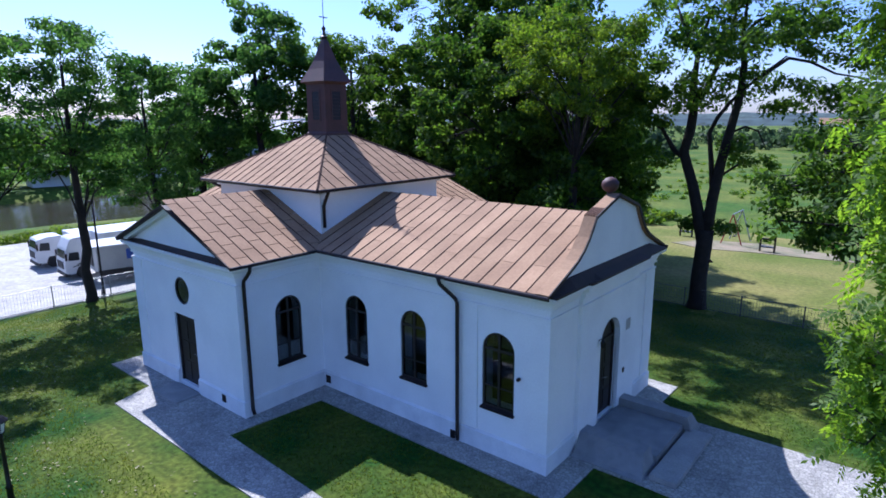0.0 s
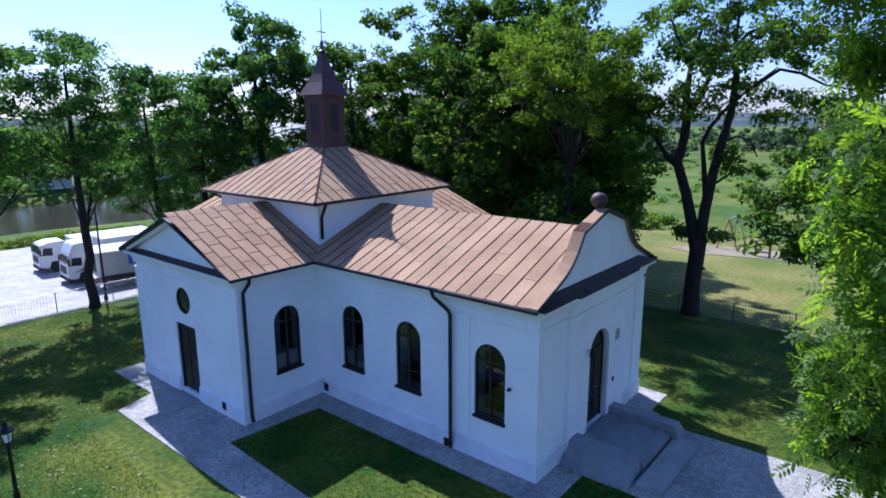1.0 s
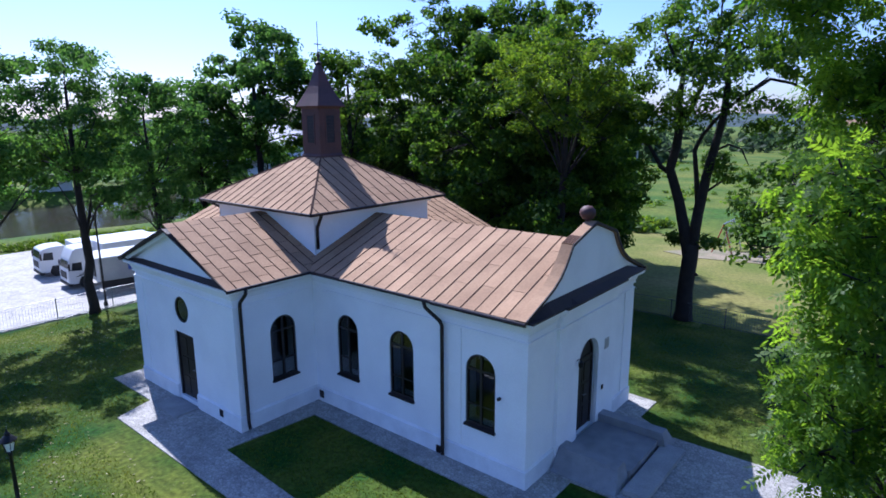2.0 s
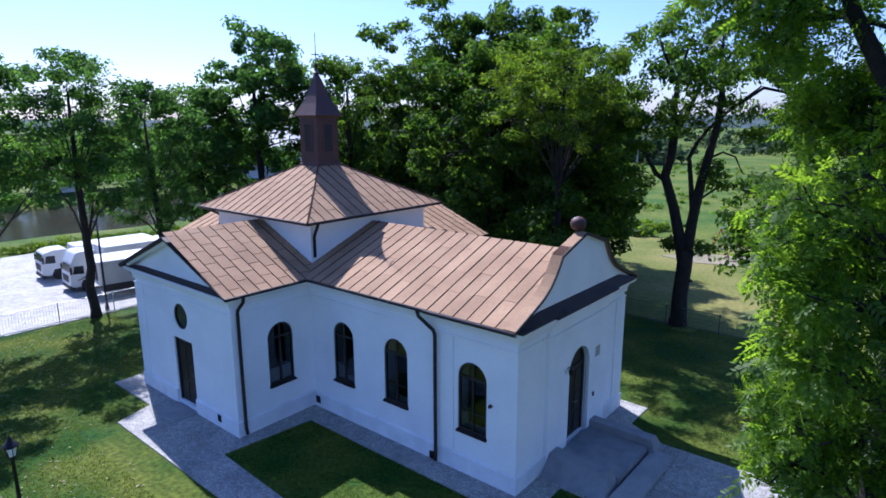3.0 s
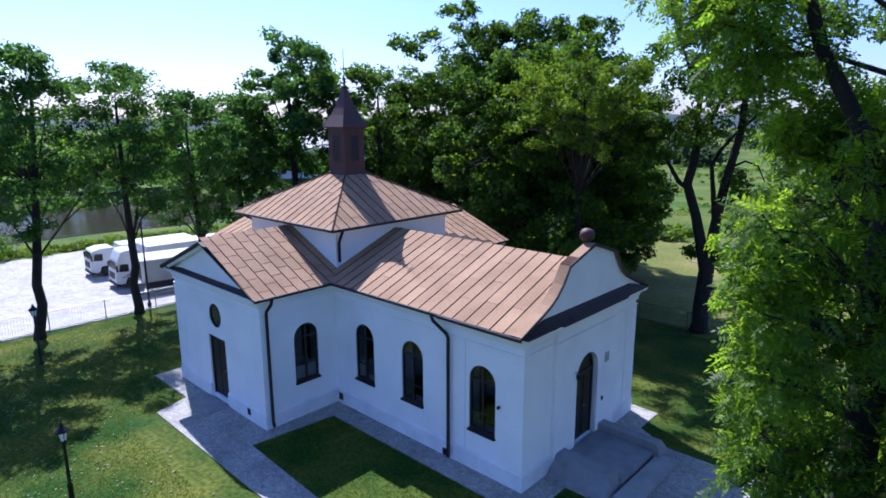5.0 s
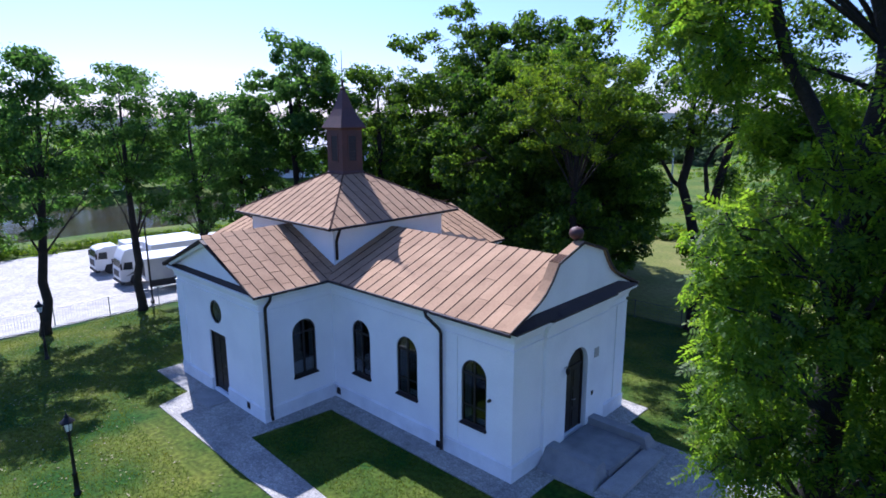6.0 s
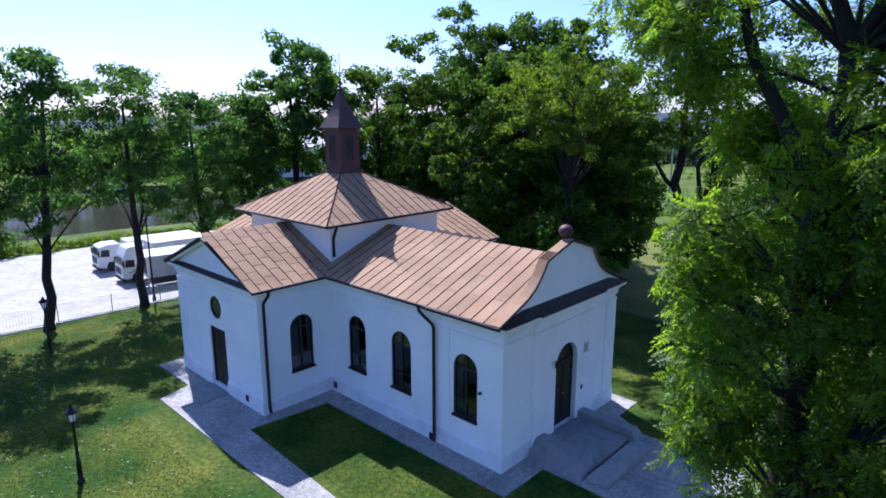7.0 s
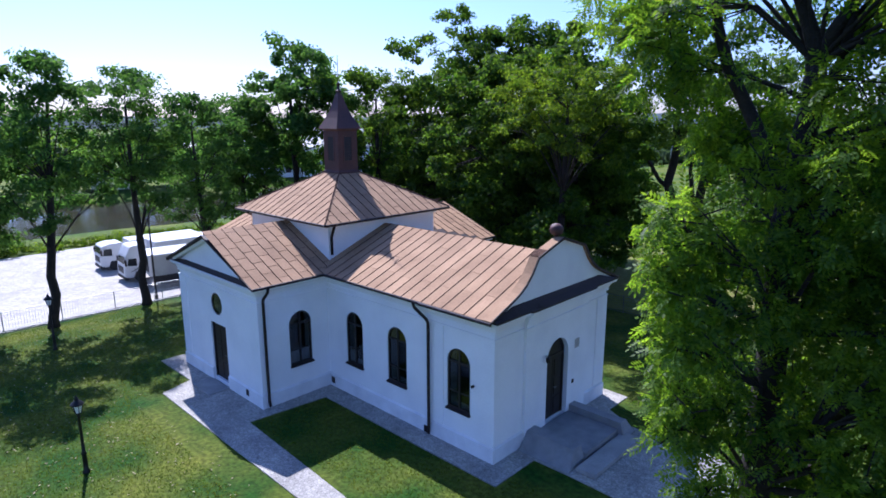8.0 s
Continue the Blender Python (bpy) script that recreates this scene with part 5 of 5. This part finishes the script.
# ---- park lamps ----
def park_lamp(x, y, h=2.15):
    l = thing("park_lamp", gz(x, y), label="black iron park lamp post with lantern head", category="street lamp", group="park lamps")
    bm = bmesh.new()
    lathe(bm, [(0.10, -0.1), (0.10, 0.05), (0.065, 0.10), (0.06, 0.55), (0.075, 0.58), (0.045, 0.64), (0.035, h - 0.1), (0.05, h - 0.06), (0.03, h)], sides=10)
    part("pole", bm, IRON, l, smooth=True)
    bm = bmesh.new()
    lathe(bm, [(0.05, h), (0.075, h + 0.03), (0.125, h + 0.26), (0.12, h + 0.27)], sides=6)
    part("lamp_glass", bm, LAMPGLASS, l, "pale glass lantern panes")
    bm = bmesh.new()
    for k in range(6):
        a = 2 * math.pi * k / 6
        tube(bm, [(0.078 * math.cos(a), 0.078 * math.sin(a), h + 0.02), (0.13 * math.cos(a), 0.13 * math.sin(a), h + 0.27)], 0.010, 4)
    lathe(bm, [(0.02, h - 0.01), (0.08, h + 0.0), (0.08, h + 0.025), (0.02, h + 0.03)], sides=6)
    part("lamp_cage", bm, IRON, l)
    bm = bmesh.new()
    lathe(bm, [(0.17, h + 0.26), (0.175, h + 0.285), (0.10, h + 0.36), (0.05, h + 0.40), (0.055, h + 0.44), (0.02, h + 0.48), (0.008, h + 0.54)], sides=12)
    part("lamp_cap", bm, IRON, l)
    return l


park_lamp(-8.05, -8.15, 1.80)
park_lamp(-19.2, -6.12, 2.0)
mast = thing("lamp_mast", gz(-25.2, 0.42), label="slim dark lamp mast beside the car park fence", category="street lamp")
bm = bmesh.new()
lathe(bm, [(0.11, -0.2), (0.11, 0.3), (0.06, 0.4), (0.04, 4.75)], sides=8)
part("pole", bm, IRON, mast)
part("lamp_head", boxes(((-0.09, -0.30, 4.72), (0.09, 0.06, 4.82)), bevel=0.02), SCREEN, mast)


# ---- lorries ----
def wheel(par, x, y, r=0.5, w=0.3):
    bm = bmesh.new()
    lathe(bm, [(r * 0.55, -w / 2), (r * 0.94, -w / 2), (r, -w / 2 + 0.05), (r, w / 2 - 0.05), (r * 0.94, w / 2), (r * 0.55, w / 2)], sides=18)
    bm.transform(Matrix.Translation((x, y, r)) @ Matrix.Rotation(math.pi / 2, 4, "Y"))
    tyre = part("wheel", bm, TYRE, par)
    bm = bmesh.new()
    lathe(bm, [(r * 0.56, -w / 2 + 0.04), (r * 0.3, -w / 2 + 0.07), (r * 0.3, w / 2 - 0.07), (r * 0.56, w / 2 - 0.04)], sides=12)
    bm.transform(Matrix.Translation((x, y, r)) @ Matrix.Rotation(math.pi / 2, 4, "Y"))
    part("rim", bm, STEEL, tyre, "grey steel rim")


def lorry(x, y, turn, tall, trailer, side_material, label, stripes=False):
    """A cab-over tractor, front towards -y, with a box trailer behind it."""
    t = thing("lorry", gz(x, y, 0.06), label=label, category="lorry", group="parked lorries")
    t.scale = (0.74, 0.74, 0.74)
    t.rotation_euler.z = radians(turn)
    bm = bmesh.new()
    prof = [(0.0, 0.45), (-0.06, 1.2), (0.02, 1.75), (0.16, 2.55), (0.55, tall - 0.10), (0.9, tall), (2.05, tall), (2.2, tall - 0.12), (2.2, 0.75), (1.85, 0.72), (1.7, 1.08), (0.85, 1.08), (0.72, 0.45)]
    prism(bm, [(-1.22, a, b) for a, b in prof], (2.44, 0, 0))
    bmesh.ops.bevel(bm, geom=bm.edges[:], offset=0.06, segments=2, affect="EDGES", clamp_overlap=True)
    part("cab", bm, WHITEPAINT, t, "white driver's cab")
    bm = bmesh.new()
    prism(bm, [(-1.02, 0.015, 1.80), (1.02, 0.015, 1.80), (0.96, 0.13, 2.42), (-0.96, 0.13, 2.42)], (0, -0.02, 0))
    part("windscreen", bm, TINTED, t, "dark tinted windscreen")
    for s in (-1, 1):
        bm = bmesh.new()
        prism(bm, [(s * 1.225, 0.22, 1.62), (s * 1.225, 1.05, 1.55), (s * 1.225, 1.05, 2.25), (s * 1.225, 0.36, 2.28)], (s * 0.012, 0, 0))
        part("side_window", bm, TINTED, t)
        part("mirror", boxes(((s * 1.32 - 0.06, -0.02, 1.65), (s * 1.32 + 0.06, 0.14, 2.25)), bevel=0.02), PIPE, t)
        part("headlight", boxes(((s * 0.95 - 0.2, -0.05, 0.62), (s * 0.95 + 0.2, 0.05, 0.82)), bevel=0.02), LAMPGLASS, t)
    part("bumper", boxes(((-1.2, -0.10, 0.30), (1.2, 0.3, 0.58)), bevel=0.04), SCREEN, t)
    part("grille", boxes(((-0.8, -0.085, 0.9), (0.8, -0.02, 1.5)), bevel=0.02), SCREEN, t)
    part("chassis", boxes(((-0.5, 0.5, 0.62), (0.5, 5.6 if not trailer else 14.5, 0.85))), SCREEN, t)
    for ya in (1.25, 4.4):
        for s in (-1, 1):
            wheel(t, s * 1.05, ya)
    if stripes:
        for k in range(3):
            bm = bmesh.new()
            prism(bm, [(1.228, 0.5 + 0.3 * k, 1.02 + 0.16 * k), (1.228, 1.9, 1.30 + 0.16 * k), (1.228, 1.9, 1.38 + 0.16 * k), (1.228, 0.5 + 0.3 * k, 1.08 + 0.16 * k)], (0.008, 0, 0))
            part("stripe", bm, SCREEN, t, "dark sweeping stripe")
    if trailer:
        part("trailer", boxes(((-1.25, 2.75, 1.05), (1.25, 2.75 + trailer, tall + 0.05)), bevel=0.04), side_material, t, "box trailer")
        part("trailer_roof", boxes(((-1.26, 2.74, tall + 0.052), (1.26, 2.76 + trailer, tall + 0.10)), bevel=0.02), WHITEPAINT, t, "white trailer roof")
        for s in (-1, 1):
            part("side_skirt", boxes(((s * 1.22 - 0.02, 5.5, 0.5), (s * 1.22 + 0.02, 2.2 + trailer, 1.0))), SCREEN, t)
            for k in range(3):
                wheel(t, s * 1.05, trailer - 1.6 + 1.25 * k)
    return t


lorry(-39.2, 1.6, -4, 2.75, 7.0, WHITEPAINT, "white lorry cab parked at the far edge of the gravel")
lorry(-34.6, 1.7, -4, 3.45, 12.0, WHITEPAINT, "white lorry with dark stripes and a white box trailer", stripes=True)


def lone_trailer(x, y, turn, tall, length):
    t = thing("trailer", gz(x, y, 0.06), label="grey-sided lorry trailer with white roof and blue print", category="trailer", group="parked lorries")
    t.rotation_euler.z = radians(turn)
    part("box_body", boxes(((-1.25, 0, 1.0), (1.25, length, tall)), bevel=0.03), GREYTARP, t, "grey tarpaulin sides")
    part("roof", boxes(((-1.27, -0.02, tall + 0.002), (1.27, length + 0.02, tall + 0.07)), bevel=0.02), WHITEPAINT, t, "white roof")
    part("front_panel", boxes(((-1.15, -0.05, 1.3), (1.15, -0.002, tall - 0.15)), bevel=0.01), SCREEN, t, "dark front wall")
    part("corner_trim", boxes(((1.251, 0.0, 1.0), (1.275, 0.16, tall))), WHITEPAINT, t)
    part("chassis", boxes(((-0.5, 0.4, 0.72), (0.5, length - 0.2, 0.98))), SCREEN, t)
    part("side_rail", boxes(((1.2, 0.3, 0.6), (1.24, length - 0.3, 0.95))), SCREEN, t)
    for s in (-1, 1):
        part("landing_leg", boxes(((s * 0.9 - 0.07, 2.0, 0.0), (s * 0.9 + 0.07, 2.16, 1.0))), STEEL, t)
        for k in range(3):
            wheel(t, s * 1.05, length - 4.4 + 1.3 * k)
    for k, (a, b, h) in enumerate(((1.7, 2.2, 0.6), (2.35, 2.8, 0.6), (3.0, 3.6, 0.5))):
        part("print_patch", boxes(((1.251, a, 1.50), (1.258, b, 1.50 + h))), BLUE, t, "blue printed shape")
    return t


lone_trailer(-31.3, 2.1, -9, 2.35, 12.0)


# ---- playground and meadow ----
swing = thing("swing_frame", gz(-4.9, 35.6), label="red-legged metal swing frame on sand", category="swing")
swing.rotation_euler.z = radians(90)
for s in (0, 2.6):
    for k in (-0.75, 0.75):
        bm = bmesh.new()
        tube(bm, [(s, k, -0.1), (s, 0, 2.25)], 0.045, 6)
        part("leg", bm, RED if s == 0 else STEEL, swing, "red painted leg" if s == 0 else "grey leg")
bm = bmesh.new()
tube(bm, [(-0.15, 0, 2.25), (2.75, 0, 2.25)], 0.045, 6)
part("top_bar", bm, STEEL, swing)
for u in (0.9, 1.9):
    bm = bmesh.new()
    for k in (-0.2, 0.2):
        tube(bm, [(u + k, 0, 2.22), (u + k, 0, 0.55)], 0.012, 4)
    box(bm, (u - 0.24, -0.1, 0.5), (u + 0.24, 0.1, 0.55))
    part("swing_seat", bm, SCREEN, swing)


def play_post(x, y, label):
    t = thing("exercise_frame", gz(x, y), label=label, category="play equipment", group="play frames")
    for s in (0, 0.9):
        part("post", boxes(((s - 0.06, -0.06, -0.1), (s + 0.06, 0.06, 1.15)), bevel=0.015), DARKWOOD, t)
    part("crossbar", boxes(((-0.05, -0.05, 0.85), (0.95, 0.05, 0.97)), bevel=0.01), DARKWOOD, t)
    part("seat_board", boxes(((-0.05, -0.2, 0.35), (0.95, 0.2, 0.40)), bevel=0.01), DARKWOOD, t)


play_post(-2.7, 34.3, "dark wooden playground frame with two posts")
play_post(2.4, 33.4, "dark wooden playground frame with two posts")
play_post(-9.0, 37.0, "dark wooden bench frame near the swing")
fp = thing("utility_pole", gz(-29.0, 79.0), label="tall grey utility pole in the meadow", category="pole")
bm = bmesh.new()
lathe(bm, [(0.16, -0.3), (0.10, 8.5)], sides=8)
part("pole", bm, STEEL, fp)
part("cross_arm", boxes(((-0.9, -0.06, 8.0), (0.9, 0.06, 8.15))), STEEL, fp)


# ---- shrubs, hedges and distance ----
def leafy_mass(name, centres, radii, seed, material, leaf, per, label, category):
    r = np.random.default_rng(seed)
    q = leaf_quads(r, np.array(centres), np.array(radii), per, leaf[0], leaf[1])
    return tagged(quads_object(name, q, material), label, category, kind="stuff")


rr = np.random.default_rng(90)
cen, rad = [], []
for i in range(150):
    y = -42 + i * 0.42
    x = -50.5 + rr.normal() * 0.7
    cen.append((x, y, ground_z(x, y) + 0.25 + 0.2 * rr.random())), rad.append(rr.uniform(0.4, 0.8))
leafy_mass("hedge", cen, rad, 91, LEAF_LIGHT, (0.22, 0.13), 110, "low yellow-green bushes along the river side of the lot", "hedge")
cen, rad = [], []
for i in range(90):
    y = -46 + i * 0.5
    x = -50 + 0.5 * rr.normal()
    if y < 0:
        cen.append((x, y, ground_z(x, y) + 0.9 + 0.5 * rr.random())), rad.append(rr.uniform(0.9, 1.5))
leafy_mass("hedge", cen, rad, 92, LEAF, (0.34, 0.22), 110, "dark green bushes at the edge of the lot", "hedge")
# wooded far bank of the river
cen, rad = [], []
for i in range(1300):
    y = rr.uniform(-110, 190)
    x = -93 - abs(rr.normal()) * 9
    h = 8.0 + 4.0 * noise.noise(Vector((y * 0.07, 0, 3))) + 1.5 * rr.random()
    cen.append((x, y, ground_z(x, y) + rr.uniform(0.2, 1.0) * h)), rad.append(rr.uniform(1.4, 2.8))
leafy_mass("far_bank_trees", cen, rad, 93, LEAF, (1.1, 0.7), 48, "dark trees along the far river bank", "woods")
# woods at the meadow's far side
cen, rad = [], []
for i in range(2600):
    a = radians(rr.uniform(20, 175))
    d = rr.choice((rr.normal() * 9 + 165, rr.normal() * 12 + 235, rr.uniform(280, 420)))
    x, y = d * math.cos(a), d * math.sin(a)
    if x < -92 and y < 60 or noise.noise(Vector((x * 0.02, y * 0.02, 9))) < (-0.05 if d < 200 else -0.25):
        continue
    cen.append((x, y, ground_z(x, y) + rr.uniform(0.5, 5.5))), rad.append(rr.uniform(2.0, 4.0))
leafy_mass("distant_woods", cen, rad, 94, LEAF_HAZED, (2.2, 1.4), 30, "distant green trees and thickets over the meadow", "woods")
# tall meadow weeds and far thicket by the pole
cen, rad = [], []
for i in range(60):
    x, y = rr.uniform(-21, -12), rr.uniform(40, 46)
    cen.append((x, y, ground_z(x, y) + 0.4)), rad.append(rr.uniform(0.5, 0.9))
for i in range(500):
    x, y = rr.uniform(-60, 40), rr.uniform(46, 150)
    cen.append((x, y, ground_z(x, y) + 0.15)), rad.append(rr.uniform(0.4, 1.0))
leafy_mass("meadow_weeds", cen, rad, 95, LEAF_LIGHT, (0.5, 0.2), 40, "rough tall weeds in the meadow", "weeds")


def ridge(name, d, h, seed, a0, a1, material, label):
    """A long low ridge far off, as a thick bank with an uneven crest."""
    bm = bmesh.new()
    n = 160
    rows = []
    for i in range(n + 1):
        a = radians(a0 + (a1 - a0) * i / n)
        top = h * (0.55 + 0.5 * noise.noise(Vector((i * 0.045, seed, 0))) + 0.18 * noise.noise(Vector((i * 0.5, seed, 5))) + 0.08 * noise.noise(Vector((i * 1.7, seed, 8))))
        c, s = math.cos(a), math.sin(a)
        rows.append([bm.verts.new((d * f * c, d * f * s, z)) for f, z in ((0.94, -6), (0.985, top * 0.75), (1.0, top), (1.05, top * 0.8), (1.2, -6))])
    for r0, r1 in zip(rows, rows[1:]):
        for k in range(4):
            bm.faces.new((r0[k], r1[k], r1[k + 1], r0[k + 1]))
    tagged(part(name, bm, material), label, "hills", kind="structure")


# both ridges carry their haze in the material's colour
ridge("backdrop_ridge", 900, 16, 1, -20, 250, HAZEHILL, "distant wooded ridge with haze in its blue-green colour")
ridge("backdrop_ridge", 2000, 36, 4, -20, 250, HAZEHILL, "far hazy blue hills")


# ---- distant houses ----
def house(x, y, w, d, h, turn, roof_material, label):
    t = thing("house", gz(x, y), label=label, category="house", group="distant houses")
    t.rotation_euler.z = radians(turn)
    part("wall", boxes(((-w / 2, -d / 2, -0.5), (w / 2, d / 2, h))), PLASTER, t)
    bm = bmesh.new()
    prism(bm, [(-w / 2 - 0.4, -d / 2 - 0.5, h), (-w / 2 - 0.4, d / 2 + 0.5, h), (-w / 2 - 0.4, 0, h + d * 0.32)], (w + 0.8, 0, 0))
    part("roof", bm, roof_material, t)
    for k in range(int(w // 3)):
        for s in (-1, 1):
            part("window", boxes(((-w / 2 + 1.2 + k * 3, s * d / 2 - 0.03, 1.0), (-w / 2 + 2.3 + k * 3, s * d / 2 + 0.03, 2.3))), PIPE, t)


house(-100, 62, 22, 12, 6.0, 70, STEEL, "long pale building with grey roof beyond the river")
house(-104, 44, 14, 10, 4.0, 80, WHITEPAINT, "white-roofed low building across the river")
house(-100, 22, 5, 4, 1.8, 85, WHITEPAINT, "small white canopy building on the far bank")
house(-150, 260, 20, 12, 5, 20, ROOF, "distant house with red roof")
house(-40, 420, 24, 12, 6, 10, ROOF, "distant house with red roof")
house(30, 440, 18, 12, 6, -15, ROOF, "distant house with red roof")


# ---- lawn tufts and leaves ----
def tufts(name, n, spans, seed, size, label):
    r = np.random.default_rng(seed)
    out = []
    for (x0, x1, y0, y1), share in spans:
        k = int(n * share)
        x, y = r.uniform(x0, x1, k), r.uniform(y0, y1, k)
        keep = ~((x > -14.8) & (x < 0.9) & (y > -0.85) & (y < 7.0)) & ~((x > -14.8) & (x < -6.95) & (y > -3.62) & (y < 9.7)) & ~((x > -11.7) & (x < 6.2) & (y > -5.7) & (y < -3.5)) & ~((x > 0.7) & (y > 0.2) & (y < 4.85))
        x, y = x[keep], y[keep]
        z = np.array([ground_z(a, b) for a, b in zip(x, y)])
        c = np.stack([x, y, z], 1)
        m = len(c)
        ang = r.uniform(0, 2 * np.pi, m)
        lean = r.normal(size=(m, 2)) * 0.45
        h = size * r.uniform(0.5, 1.3, m)
        w = np.stack([np.cos(ang), np.sin(ang), np.zeros(m)], 1) * (size * 0.28)
        tip = c + np.stack([lean[:, 0] * h, lean[:, 1] * h, h], 1)
        out.append(np.stack([c - w, c + w, tip], 1))
    q = np.concatenate(out)
    return tagged(quads_object(name, q, BLADE, size=3), label, "grass", kind="stuff")


tufts("grass", 150000, [((-24, 8, -12, 0), 0.62), ((-8, 14, 5, 18), 0.28), ((-24, -6, 5, 18), 0.1)], 5, 0.05, "short mown grass blades on the lawn")


def flecks(n, seed):
    """Dry leaves and pale clover heads lying on the lawn."""
    r = np.random.default_rng(seed)
    x, y = r.uniform(-23, 7, n), r.uniform(-12, -5.0, n)
    x2, y2 = r.uniform(-22, -14.9, n // 3), r.uniform(-5.0, 4, n // 3)
    x, y = np.concatenate([x, x2]), np.concatenate([y, y2])
    keep = (y < -4.9 - 0.115 * np.maximum(0, x + 2) - 0.2) | (x < -14.7)
    x, y = x[keep], y[keep]
    m = len(x)
    z = np.array([ground_z(a, b) for a, b in zip(x, y)]) + r.uniform(0.02, 0.05, m)
    c = np.stack([x, y, z], 1)
    a = np.stack([r.normal(size=m), r.normal(size=m), r.normal(size=m) * 0.25], 1)
    a /= np.linalg.norm(a, axis=1)[:, None]
    b = np.cross(a, np.stack([np.zeros(m), r.normal(size=m) * 0.3, np.ones(m)], 1))
    s = r.uniform(0.012, 0.05, (m, 1)) ** 1.0
    q = np.stack([c - a * s, c + b * s * 0.6, c + a * s, c - b * s * 0.6], 1)
    return tagged(quads_object("fallen_leaves", q, DRYLEAF), "small dry leaves and pale clover heads scattered on the lawn", "leaves", kind="stuff")


flecks(1500, 8)
